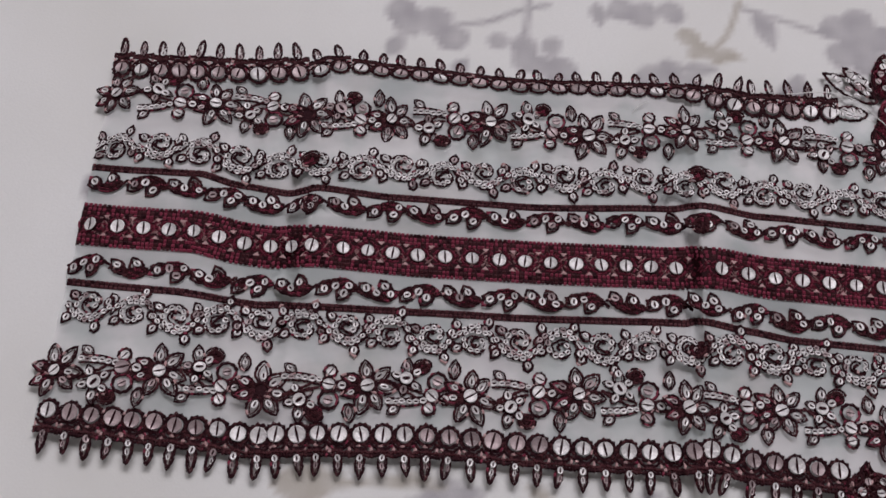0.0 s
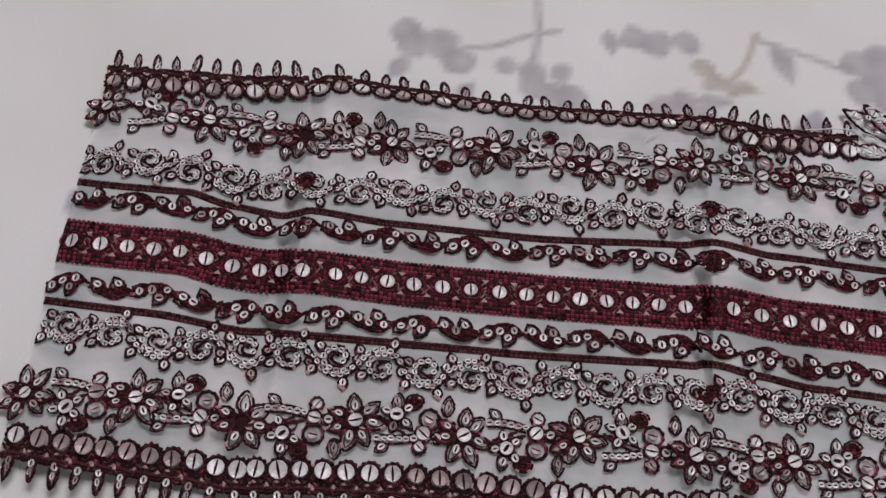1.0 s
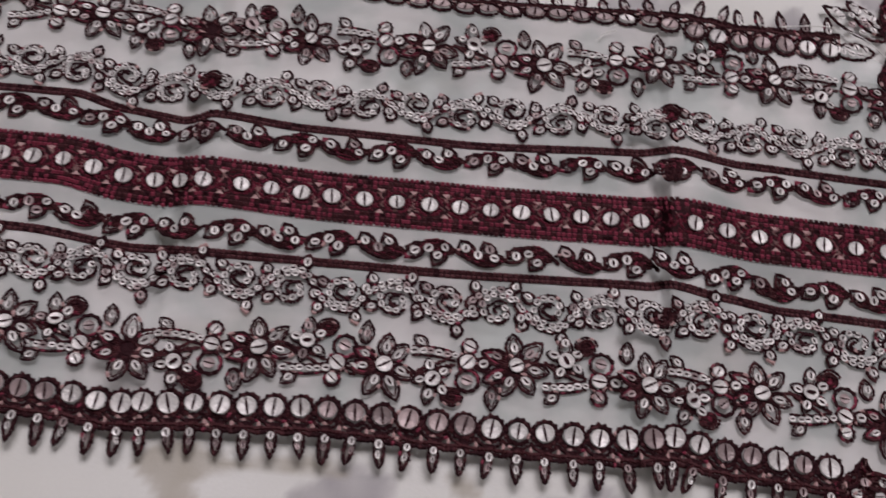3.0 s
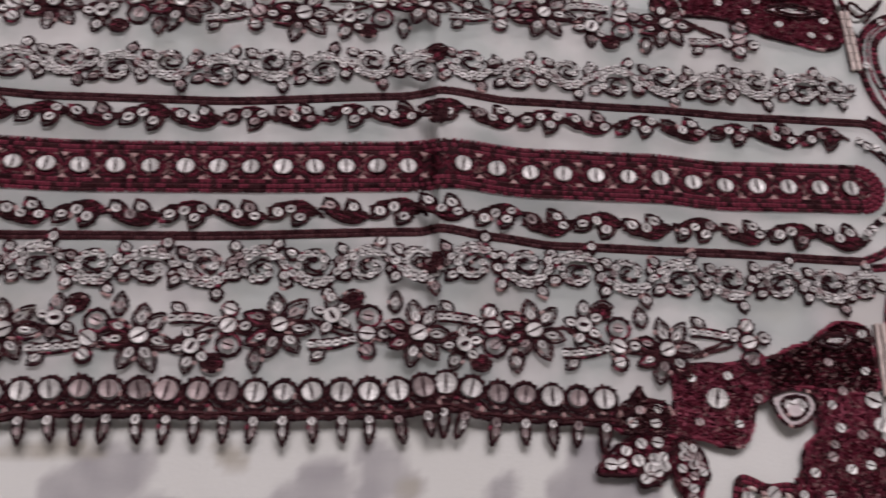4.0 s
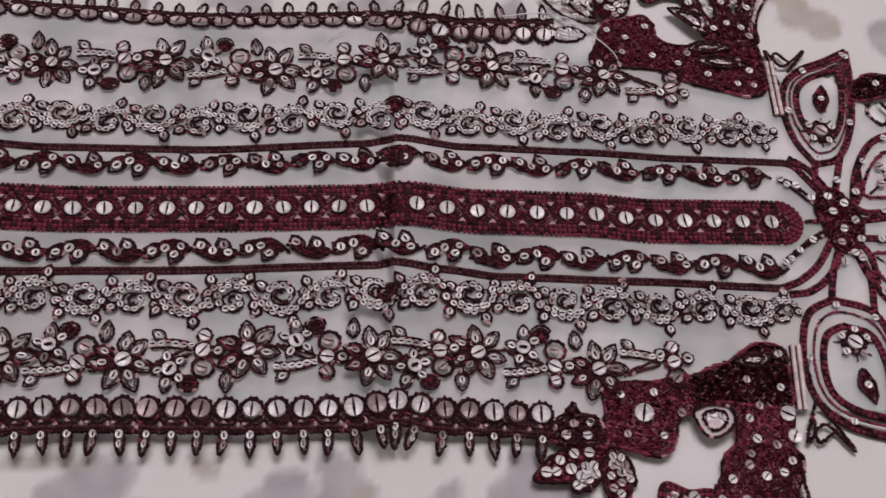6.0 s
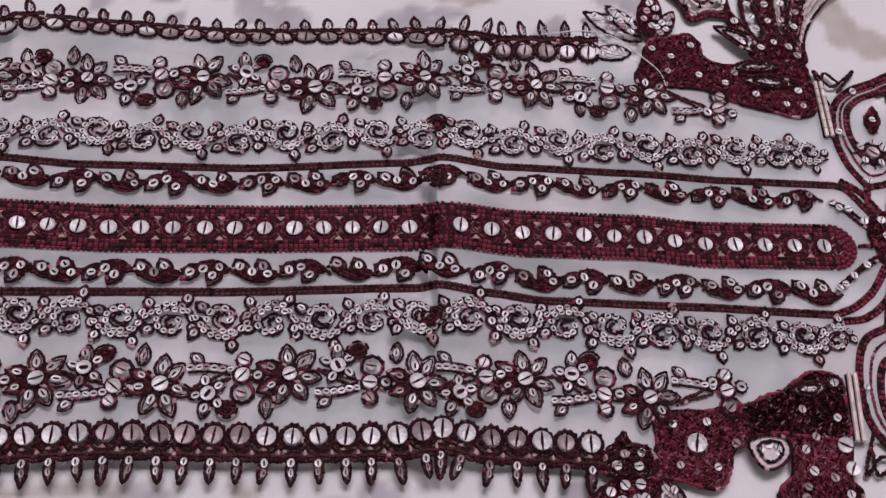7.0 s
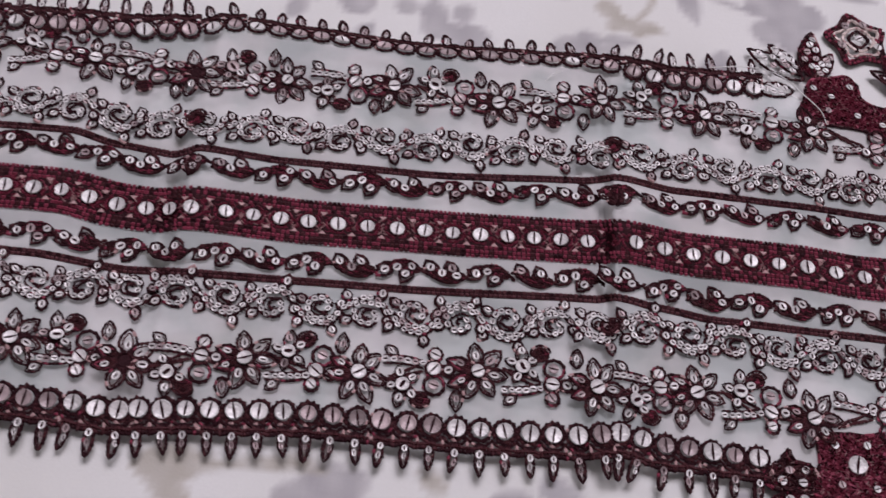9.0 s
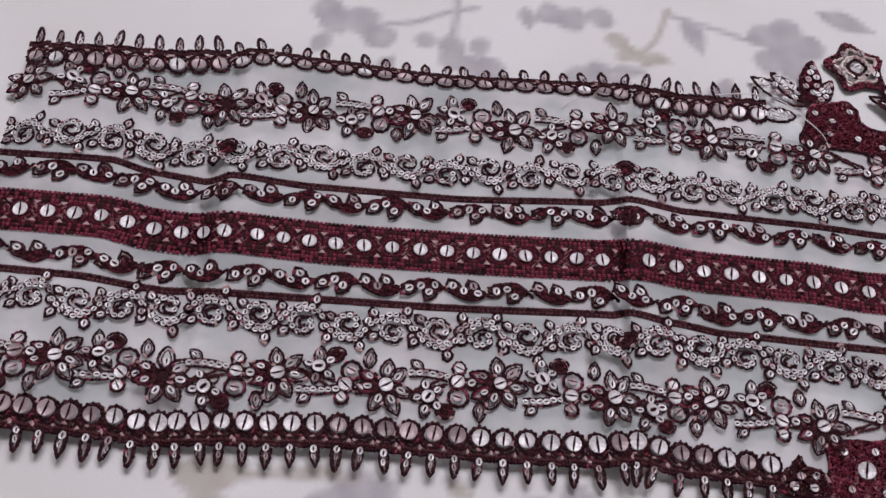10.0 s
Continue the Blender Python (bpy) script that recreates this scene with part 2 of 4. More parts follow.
structure("wall_north_4", (-0.35, 1.2, 2.3), (1.15, 1.3, 2.5), PLASTER, "plain white plastered wall above an assumed window")


# ---- the bed sheet with its print ----
def sheet_height(x, y):
    return 0.45 * noise.noise(Vector((x / 60, y / 40, 9))) + 0.15 * noise.noise(Vector((x / 17, y / 22, 2))) - 0.6


GREY_LOBES = ((3.2, 185, 5.5), (10.2, 186, 6), (16.2, 180, 5), (0.2, 189, 5), (30.7, 180, 3.3), (38.7, 178.5, 4.4), (46.7, 179, 3.5), (38.7, 173, 4.2), (49.7, 170, 5.5), (43.7, 171.5, 4),
              (77.8, 170.4, 4.6), (83.8, 172.9, 4.6), (88.8, 169.4, 4.2), (137, 194, 5), (145, 197, 5.5), (152, 191, 5), (138, 184, 5), (147, 181.5, 5.5), (144, 189, 6),
              (68.8, 195.4, 4.5), (75.8, 193.9, 5), (84.8, 195.4, 4.5), (22, 37, 7), (15, 34, 6), (27.6, 39.4, 3.2), (63.5, 34.5, 6), (58, 31, 5), (75.5, 37, 5.2), (73, 41, 3.6), (79.8, 34.2, 3.2), (72, 32, 3.5),
              (119, 37, 7.5), (125, 31, 7), (113, 33, 5), (233, 164, 7), (240, 160, 6), (-150, 150, 9), (226, 30, 9), (-49.8, 204, 6), (-12.8, 207, 6))
BEIGE_LOBES = ((89.8, 185.9, 3.4), (92.8, 181.4, 3.6), (97.8, 179.9, 3), (206, 172, 6), (213, 168, 6), (203, 180, 5), (-140, 40, 8), (80, 34, 2.6))
GREY_LEAVES = ((-0.8, 176, 11, 6, 60), (61.8, 192.4, 11, 5.5, -80), (114.8, 191.4, 18, 7.5, -72), (121.8, 169.4, 14, 9, 65), (166, 203, 20, 8, -20), (19.2, 169, 9, 6, 60), (92.8, 174.4, 14, 5, 6), (99.5, 33.5, 9, 6.5, 60), (30, 30, 16, 8, 5), (-32.8, 207, 14, 7, 20))
BEIGE_LEAVES = ((101.8, 180.4, 13, 5, -8), (-13, 41, 21, 10, 5), (-15, 36, 14, 7, 150), (12, 43, 18, 4, 8), (45, 41, 9, 5, 150))
GREY_STEMS = (((18.2, 185), (27.2, 187), (36.7, 192), (45.7, 195)), ((38.7, 183), (39.7, 194), (38.7, 209)), ((106.8, 199.4), (120.8, 195.4), (131, 192)))
BEIGE_STEMS = (((97.8, 182.4), (102.8, 189.4), (106.8, 201.4)), ((-5, 41), (8, 43), (20, 42)))
rng = random.Random(4)


def hidden_motifs():
    """More of the same print under the cloth, where it only shimmers through."""
    flowers, leaves = [], []
    for i in range(40):
        x, y = rng.uniform(-80, 195), rng.uniform(62, 158)
        if i % 2:
            flowers += [(x + rng.gauss(0, 5), y + rng.gauss(0, 4), rng.uniform(4, 6)) for _ in range(4)]
        else:
            leaves.append((x, y, rng.uniform(12, 18), rng.uniform(6, 8), rng.uniform(0, 180)))
    return flowers, leaves


def coverage(xy, flowers, leaves, stems):
    """Soft print coverage, 0 to 1, at many places at once."""
    X, Y = xy[:, 0], xy[:, 1]
    wob = np.array([noise.noise(Vector((x / 5, y / 5, 3))) for x, y in xy])
    out = np.zeros(len(xy))
    for x, y, r in flowers:
        out = np.maximum(out, np.clip((r + 1.1 * wob - np.hypot(X - x, Y - y)) / 1.5 + 0.5, 0, 1) * (0.82 + 0.03 * r))
    for x, y, long, wide, turn in leaves:
        c, s = math.cos(radians(turn)), math.sin(radians(turn))
        u, v = ((X - x) * c + (Y - y) * s) / long + 0.5, -(X - x) * s + (Y - y) * c
        half = wide / 2 * np.sin(np.pi * np.clip(u, 0, 1) ** 0.8)
        out = np.maximum(out, np.clip((half - np.abs(v) + 0.5 * wob) / 1.6 + 0.4, 0, 1) * ((u > 0) & (u < 1)))
    for pts in stems:
        near = np.full(len(xy), 99.0)
        for p in spline(pts, 1.0):
            near = np.minimum(near, np.hypot(X - p.x, Y - p.y))
        out = np.maximum(out, np.clip((1.0 - near) / 1.4 + 0.5, 0, 1))
    return out * (0.86 + 0.28 * wob)


def sheet_mesh():
    b = Build()
    xs = [-900, -600, -400, -250] + [-160 + 1.6 * i for i in range(270)] + [300, 380, 500, 700, 1000]
    ys = [-900, -600, -350, -150, -60] + [1.6 * i for i in range(150)] + [270, 360, 450, 650, 1000]
    nx = len(xs)
    vs = [(x, y, sheet_height(x, y)) for y in ys for x in xs]
    fs = [(j * nx + i, j * nx + i + 1, (j + 1) * nx + i + 1, (j + 1) * nx + i) for j in range(len(ys) - 1) for i in range(nx - 1)]
    b.add(vs, fs)
    edge = [i for i in range(nx)] + [j * nx + nx - 1 for j in range(1, len(ys))] + [(len(ys) - 1) * nx + i for i in range(nx - 2, -1, -1)] + [j * nx for j in range(len(ys) - 2, 0, -1)]
    o = len(b.v)
    b.v += [(vs[i][0] * 1.01, vs[i][1] * 1.01, -498) for i in edge]
    n = len(edge)
    for k in range(n):
        q = (k + 1) % n
        b.f.append((edge[k], o + k, o + q, edge[q]))
        b.m.append(0)
    me = b.mesh("bed_sheet", [SHEET])
    me.polygons.foreach_set("use_smooth", [True] * len(me.polygons))
    xy = np.array([p[:2] for p in b.v])
    flowers, leaves = hidden_motifs()
    for layer, f, l, st in (("grey_print", GREY_LOBES + tuple(flowers[::2]), GREY_LEAVES + tuple(leaves[::2]), GREY_STEMS),
                            ("beige_print", BEIGE_LOBES + tuple(flowers[1::2]), BEIGE_LEAVES + tuple(leaves[1::2]), BEIGE_STEMS)):
        me.attributes.new(layer, "FLOAT", "POINT").data.foreach_set("value", coverage(xy, f, l, st))
    return me


bed_sheet = tagged(new("bed_sheet", sheet_mesh()), "ivory cotton bed sheet printed with grey leaves and flowers", "bed sheet")


# ---- the embroidered cloth ----
C_Y = ((-84, 108.2), (-53, 108.2), (-38, 105.3), (-29, 104.8), (-20, 106.4), (9, 105.2), (44, 105.5), (82, 106.5), (91, 107.8), (109, 105.4), (139, 104.7), (154, 103.0), (196, 102.8))
L1_Y = ((-84, 126.1), (-54, 126.5), (-42, 123.4), (-27, 121.8), (-20, 124.7), (0, 123.0), (40, 122.7), (81, 125.2), (91, 127.3), (106, 124.7), (140, 123.4), (164, 121.8), (194, 121.0))
L2_Y = ((-84, 90.7), (-56, 90.1), (-33, 87.6), (-17, 88.3), (35, 88.6), (85, 90.3), (88.5, 91.5), (100, 89.3), (114, 87.2), (149, 86.0), (186, 84.2))
S1_Y = ((-84, 133.5), (-55, 134.0), (-42, 130.8), (-28, 130.6), (-14, 132.3), (32, 131.2), (60, 132.5), (90, 134.2), (113, 132.2), (150, 130.4), (190, 130.6))
S2_Y = ((-80, 84.4), (-48, 82.0), (-16, 82.6), (20, 81.2), (60, 81.5), (90, 83.2), (110, 81.6), (145, 79.0), (190, 78.0))
T_Y = ((-84, 159.7), (-41, 160.8), (-31, 162.3), (-16, 166.0), (0, 164.8), (36, 162.9), (66, 164.0), (87, 164.9), (95, 163.2), (106, 161.2), (134, 161.3))
B_Y = ((-82, 55.2), (-65, 54.2), (-39, 52.8), (-30, 51.8), (-12, 53.4), (15, 54.5), (55, 53.6), (78, 54.0), (89, 55.5), (99, 53.2), (124, 51.8))
C_X = ((0, -81.3), (4, -53.0), (7, -31.2), (8, -25.4), (9, -19.9), (10, -11.6), (13, 9.6), (16, 32.3), (19, 53.7), (23, 81.7), (25, 94.4), (37, 185.9))
T_X = ((0, -81.8), (4, -59.9), (9, -29.4), (10, -23.2), (11, -17.3), (27, 78.4), (30, 96.0), (36, 131.0))
B_X = ((0, 121.7), (5, 93.8), (6, 89.3), (8, 78.4), (19, 15.0), (24, -13.0), (28, -32.6), (33, -60.0), (37, -81.4))

cloth = tagged(new("embroidered_cloth"), "creased sheer white cloth embroidered in maroon thread with silver sequins", "embroidered cloth")


def sheer_mesh():
    b = Build()
    xs = [-83.5 + 1.9 * i for i in range(27)] + [-32.5 + 0.4 * i for i in range(52)] + [-11.0 + 1.9 * i for i in range(49)] + [82.0 + 0.35 * i for i in range(46)] + [98.5 + 1.9 * i for i in range(73)]
    nx, ny = len(xs) - 1, 56
    vs = []
    for j in range(ny + 1):
        for i, x in enumerate(xs):
            lo = along(B_Y, x) - 3.5 + 4 * ease(120, 150, x) + 26 * ease(205, 236, x)
            hi = along(T_Y, x) + 3.5 - 14 * ease(130, 165, x) - 24 * ease(205, 236, x)
            v = j / ny
            y = lo + (hi - lo) * v
            if i in (0, nx):
                x += 1.2 * noise.noise(Vector((y / 6, i, 0))) + (1.5 * (v - 0.7) if i == 0 else 0)
            vs.append(on_cloth(x, y))
    b.add(vs, [(j * (nx + 1) + i, j * (nx + 1) + i + 1, (j + 1) * (nx + 1) + i + 1, (j + 1) * (nx + 1) + i) for j in range(ny) for i in range(nx)])
    me = b.mesh("sheer_net", [SHEER])
    me.polygons.foreach_set("use_smooth", [True] * len(me.polygons))
    return me


part("sheer_net", sheer_mesh(), cloth, label="sheer white net, faintly see-through")
# Second sheer layer, added to whiten the net below the upper border.
net_layer = Build()
for i in range(26):
    x = 94 + 49.5 * i / 25
    for k in range(5):
        net_layer.v.append(on_cloth(x, along(T_Y, x) - 2.2 - k * (0.9 + 0.75 * i / 25) + 0.3 * noise.noise(Vector((x / 5, k, 7))), 0.25))
net_layer.f = [(5 * i + k, 5 * i + k + 1, 5 * i + k + 6, 5 * i + k + 5) for i in range(25) for k in range(4)]
net_layer.m = [0] * len(net_layer.f)
part("whitening_layer", net_layer.mesh("whitening_layer", [SHEER]), cloth, label="second sheer layer added to whiten the net")
dice = random.Random(11)


def sequin_mesh(name, mat, r=1.0, slot=1.0):
    """A cupped disc with a raised rim and the dark stitch that holds it, across the whole disc or only over its hole."""
    b = Build()
    n = 12
    vs = [(0, 0, 0.02)]
    for rr, z in ((0.62, 0.1), (0.93, 0.2), (1.0, 0.1)):
        vs += [(r * rr * math.cos(math.tau * k / n), r * rr * math.sin(math.tau * k / n), z * r) for k in range(n)]
    fs = [(0, 1 + k, 1 + (k + 1) % n) for k in range(n)]
    for q in (0, 1):
        fs += [(1 + q * n + k, 1 + (q + 1) * n + k, 1 + (q + 1) * n + (k + 1) % n, 1 + q * n + (k + 1) % n) for k in range(n)]
    b.add(vs, fs, 0)
    if slot < 1:
        b.add([(slot * r * math.cos(a) * (1 if k % 2 else 0.85), 0.27 * r * math.sin(a), 0.17 * r + 0.05 * r * abs(math.cos(a))) for k, a in enumerate([math.tau * q / 8 for q in range(8)])], [tuple(range(8))], 1)
    else:
        w = 0.075 * r
        b.add([(-r, -w, 0.2 * r), (r, -w, 0.2 * r), (r, w, 0.2 * r), (-r, w, 0.2 * r), (0, -2 * w, 0.12 * r), (0, 2 * w, 0.12 * r)],
              [(0, 4, 5, 3), (4, 1, 2, 5)], 1)
    return b.mesh(name, [mat, DARK])


SEQ = sequin_mesh("sequin", SEQUIN)
SEQ_ROSE = sequin_mesh("sequin_rose", ROSE)
BEAN = sequin_mesh("small_sequin", SEQUIN, slot=0.72)
BEAN_ROSE = sequin_mesh("small_sequin_rose", ROSE, slot=0.72)


def sequin(parent, x, y, d, turn=None, lift=0.35, wide=1.0, rose=0.0, tip=9):
    """A sequin of that diameter, sewn on its motif at (x, y), tipped a little by its stitch."""
    if d < 1.6 and dice.random() < 0.08:
        return None
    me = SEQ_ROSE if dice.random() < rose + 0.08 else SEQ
    if d < 2.5:
        me = BEAN_ROSE if me is SEQ_ROSE else BEAN
    x, y, d = x + dice.gauss(0, 0.1), y + dice.gauss(0, 0.1), d * dice.uniform(0.88, 1.08)
    a = dice.uniform(0, 180) if turn is None else turn + dice.uniform(-14, 14)
    return part("sequin", me, parent, local(x, y, lift, a, d / 2, wide, dice.gauss(0, tip), dice.uniform(0, 6.3)))


def drop(long, wide, n=18):
    """A pointed leaf outline from (0, 0) to (long, 0)."""
    pts = []
    for i in range(n):
        s = i / n
        u = 2 * s if s < 0.5 else 2 - 2 * s
        w = wide / 2 * math.sin(math.pi * u ** 0.85) ** 0.8
        pts.append(Vector((long * u, w if s < 0.5 else -w, 0)))
    return pts


def moved(line, x, y, turn=0.0):
    e = Euler((0, 0, radians(turn)))
    out = []
    for p in line:
        q = p.copy()
        q.rotate(e)
        out.append(q + Vector((x, y, 0)))
    return out


def ring(x, y, r, n=18):
    return [Vector((x + r * math.cos(math.tau * k / n), y + r * math.sin(math.tau * k / n), 0)) for k in range(n)]


# stitched bands -------------------------------------------------------------
def band_rows(b, path, rows, pitch, tall, mat=0, lift=0.3, thick=0.45):
    """Rows of fat stitches side by side along a path of (x, y); rows are offsets across it."""
    line = spline(path, 0.35)
    dist = [0.0]
    for p, q in zip(line, line[1:]):
        dist.append(dist[-1] + (q - p).length)
    k, s = 0, pitch / 2
    while s < dist[-1]:
        while dist[k + 1] < s:
            k += 1
        t = (s - dist[k]) / max(1e-6, dist[k + 1] - dist[k])
        p = line[k].lerp(line[k + 1], t)
        d = (line[k + 1] - line[k]).normalized()
        side = Vector((-d.y, d.x, 0))
        for off in rows:
            q = p + side * off
            x, y, z = on_cloth(q.x, q.y, lift)
            x2, y2, z2 = on_cloth(q.x + d.x * 0.3, q.y + d.y * 0.3, lift)
            b.stitch((x + dice.uniform(-0.1, 0.1), y, z), (x2 - x, y2 - y), pitch * dice.uniform(0.7, 0.88), tall * dice.uniform(0.8, 0.96), thick * dice.uniform(0.5, 0.9), dice.choice((0, 0, 0, 0, 0, 0, 3, 3, 3, 1)), 0.42)
        s += pitch


def ribbon(b, path, half, mat=0, lift=0.15, cap=False):
    line = spline(path, 0.5)
    vs = []
    n = len(line)
    for i, p in enumerate(line):
        d = (line[min(i + 1, n - 1)] - line[max(i - 1, 0)]).normalized()
        s = Vector((-d.y, d.x, 0))
        h = half
        if cap and (n - 1 - i) / 2 < half:
            h = half * math.sqrt(max(0.02, 1 - (1 - (n - 1 - i) / 2 / half) ** 2))
        for k in range(7):
            q = p + s * h * (1 - k / 3)
            vs.append(on_cloth(q.x, q.y, lift if 0 < k < 6 else -0.1))
    b.add(vs, [(7 * i + k, 7 * i + k + 1, 7 * i + k + 8, 7 * i + k + 7) for i in range(n - 1) for k in range(6)], mat)


def line_of(knots, x0, x1, step=6.0, off=0.0):
    n = max(2, round((x1 - x0) / step))
    return [(x0 + (x1 - x0) * i / n, along(knots, x0 + (x1 - x0) * i / n) + off) for i in range(n + 1)]


def central_band():
    b = Build()
    ribbon(b, line_of(C_Y, -84, 194.5, 4), 6.7, 0, 0.28, cap=True)
    band = part("central_band", b.mesh("central_band", [DARK]), cloth, label="broad maroon stitched band with a row of sequins")
    for name, rows in (("upper_stitching", (3.5, 4.75, 6.0)), ("lower_stitching", (-3.5, -4.75, -6.0))):
        b = Build()
        band_rows(b, line_of(C_Y, -84, 188, 4), rows, 1.2, 1.15, 0, 0.3, 0.5)
        tagged(part(name, b.mesh(name, [MAROON]), band), kind="stuff")
    b = Build()
    for row in (3.5, 4.75, 6.0):
        for k in range(int(13 * row / 6)):
            a = -math.pi / 2 + math.pi * (k + 0.5) / int(13 * row / 6)
            x, y, z = on_cloth(188 + row * math.cos(a), along(C_Y, 188) + row * math.sin(a), 0.3)
            b.stitch((x, y, z), (-math.sin(a), math.cos(a)), 1.5, 1.15, 0.5)
    tagged(part("round_end_stitching", b.mesh("round_end_stitching", [MAROON]), band), kind="stuff")
    b = Build()
    for i in range(38):
        if i == 24:
            continue
        x = straight(C_X, i)
        for k in range(9):
            a = math.tau * (k + dice.uniform(0, 0.6)) / 9
            px, py, pz = on_cloth(x + 2.9 * math.cos(a), along(C_Y, x) + 2.5 * math.sin(a), 0.3)
            b.stitch((px, py, pz), (-math.sin(a), math.cos(a) * 0.8), 1.7, 0.55, 0.4, 0)
        for k in range(5):
            px, py, pz = on_cloth(x + 3.6 + dice.uniform(-0.9, 0.9), along(C_Y, x) + dice.uniform(-2.6, 2.6), 0.3)
            b.stitch((px, py, pz), (dice.choice((-1, 1)), dice.uniform(0.6, 1.6)), 1.6, 0.4, 0.4, 1)
    for _ in range(1500):
        x = dice.uniform(-83, 190)
        px, py, pz = on_cloth(x, along(C_Y, x) + dice.uniform(-2.9, 2.9), 0.22)
        b.stitch((px, py, pz), (1, dice.uniform(-1.2, 1.2)), dice.uniform(1.2, 2.0), dice.uniform(0.3, 0.5), 0.35, 0 if dice.random() < 0.88 else 1)
    tagged(part("ring_stitching", b.mesh("ring_stitching", [MAROON, PINK]), band), kind="stuff")
    tri = Build()
    tri.add([(-0.95, -0.4, 0), (0.95, -0.4, 0), (0, 0.65, 0), (-0.95, -0.4, -0.2), (0.95, -0.4, -0.2), (0, 0.65, -0.2)],
            [(0, 1, 2), (0, 3, 4, 1), (1, 4, 5, 2), (2, 5, 3, 0)])
    tri = tri.mesh("net_gap", [PINK])
    for i in range(38):
        if i == 24:
            continue
        x = straight(C_X, i)
        y = along(C_Y, x)
        s = part("sequin", SEQ, band, at(x, y, 90 + dice.uniform(-11, 11), 0.45, size=dice.uniform(1.8, 2.05)) @ Matrix.Rotation(radians(dice.gauss(0, 6)), 4, "X"))
        if i < 37:
            xm = x + 3.7
            part("net_gap", tri, band, at(xm, along(C_Y, xm) + 2.75, 0, 0.5, flip=True))
            part("net_gap", tri, band, at(xm, along(C_Y, xm) - 2.75, 0, 0.5))


central_band()
for name, knots, x1 in (("upper_cord", L1_Y, 193), ("lower_cord", L2_Y, 186)):
    b = Build()
    ribbon(b, line_of(knots, -84, x1, 3), 1.2, 0, 0.15)
    cord = part(name, b.mesh(name, [DARK]), cloth, label="narrow maroon chain-stitched line")
    b = Build()
    band_rows(b, line_of(knots, -84, x1, 3), (0.6, -0.6), 1.2, 1.05, 0, 0.25, 0.45)
    tagged(part("chain_stitching", b.mesh("chain_stitching", [CORD, DARK, PINK, BROWN]), cord), kind="stuff")


smooth = spline


# scroll bands ----------------------------------------------------------------
def scroll_mesh(dark):
    b = Build()

    def spline(pts, step):
        return smooth([(x + fray.gauss(0, 0.2), y + fray.gauss(0, 0.2)) for x, y in pts], step)

    spiral = [(3.6, 2.6), (2.0, 2.7), (-0.8, 2.6), (-2.9, 1.2), (-3.2, -1.2), (-1.6, -3.4), (1.2, -3.8), (3.2, -2.4), (3.1, -0.4), (1.7, 0.6), (0.2, 0.3), (-0.6, -0.7), (0.0, -1.6), (0.9, -1.2)]
    b.tube(spline(spiral, 0.35), 0.43)
    b.tube(spline([(2.6, 1.0), (1.0, 1.2), (-0.8, 0.9), (-1.6, -0.4), (-1.1, -1.9), (0.4, -2.4), (1.6, -1.7)], 0.35), 0.3)
    b.tube(spline([(-6.2, 0.0), (-4.6, 1.6), (-2.2, 3.2), (0.6, 4.3), (3.4, 3.7), (5.6, 1.4), (7.0, 0.2)], 0.4), 0.43)
    b.tube(spline([(-6.0, -1.2), (-4.2, 0.2), (-2.4, 1.6)], 0.4), 0.43)
    b.tube(spline([(3.4, 1.9), (5.0, 0.0), (6.6, -1.2)], 0.4), 0.43)
    for x, y, t, s in ((-4.4, 2.0, 118, 3.3), (3.3, 3.9, 78, 3.3), (-3.0, -2.0, 215, 3.4), (5.4, -0.2, 285, 3.0)):
        b.tube(moved(drop(s, 2.3, 14), x, y, t), 0.4, True)
    return b.mesh("scroll", [dark])


SCROLLS = [scroll_mesh(DARK) for _ in range(6)]
SPIRAL = spline([(3.4, 2.2), (1.6, 2.5), (-0.9, 2.3), (-2.6, 0.9), (-2.7, -1.2), (-1.3, -2.9), (0.9, -3.1), (2.5, -2.0), (2.4, -0.4), (1.2, 0.3)], 0.1)
STEM = spline([(-5.6, -0.2), (-4.2, 1.2), (-2.4, 2.9), (0.3, 3.8), (2.8, 3.4), (4.7, 1.5), (6.4, -0.4)], 0.1)


def beads_on(m, line, pitch, d, rose):
    """Small sequins sewn one after the other along a line, their holding stitches lying along it."""
    gone, need = 0.0, 0.4
    for p, q in zip(line, line[1:]):
        gone += (q - p).length
        if gone >= need:
            need += pitch * dice.uniform(0.93, 1.08)
            sequin(m, p.x, p.y, d, math.degrees(math.atan2(q.y - p.y, q.x - p.x)), 0.5, 0.92, rose)


def scroll(x, y, low, size=1.0, turn=0.0):
    m = part("scroll_motif", dice.choice(SCROLLS), cloth, at(x, y, turn, 0.3, flip=not low, size=size))
    beads_on(m, SPIRAL, 1.85, 1.66, 0.03)
    beads_on(m, STEM, 1.85, 1.64, 0.04)
    for px, py, a in ((-5.1, 3.5, 118), (3.6, 5.4, 78), (-4.3, -3.0, 215), (5.8, -1.8, 285)):
        sequin(m, px, py, 1.9, a, 0.5, 0.9, 0.1)
    return m


for k in range(23):
    x = -79.0 + 11.7 * k
    low = k % 2 == 1
    scroll(x, along(S1_Y, x) + (0.5 if low else -0.5), not low, dice.uniform(0.94, 1.02), dice.uniform(-6, 6) - 2)
for k in range(23):
    x = -77.5 + 11.5 * k
    scroll(x, along(S2_Y, x) + (0.3 if k % 2 else -0.3), k % 2 == 1, dice.uniform(0.94, 1.02), dice.uniform(-6, 6) - 2)

scroll(186.8, along(S1_Y, 186.8), False, 0.8, -14)
scroll(183.6, along(S2_Y, 183.6), True, 0.78, 12)


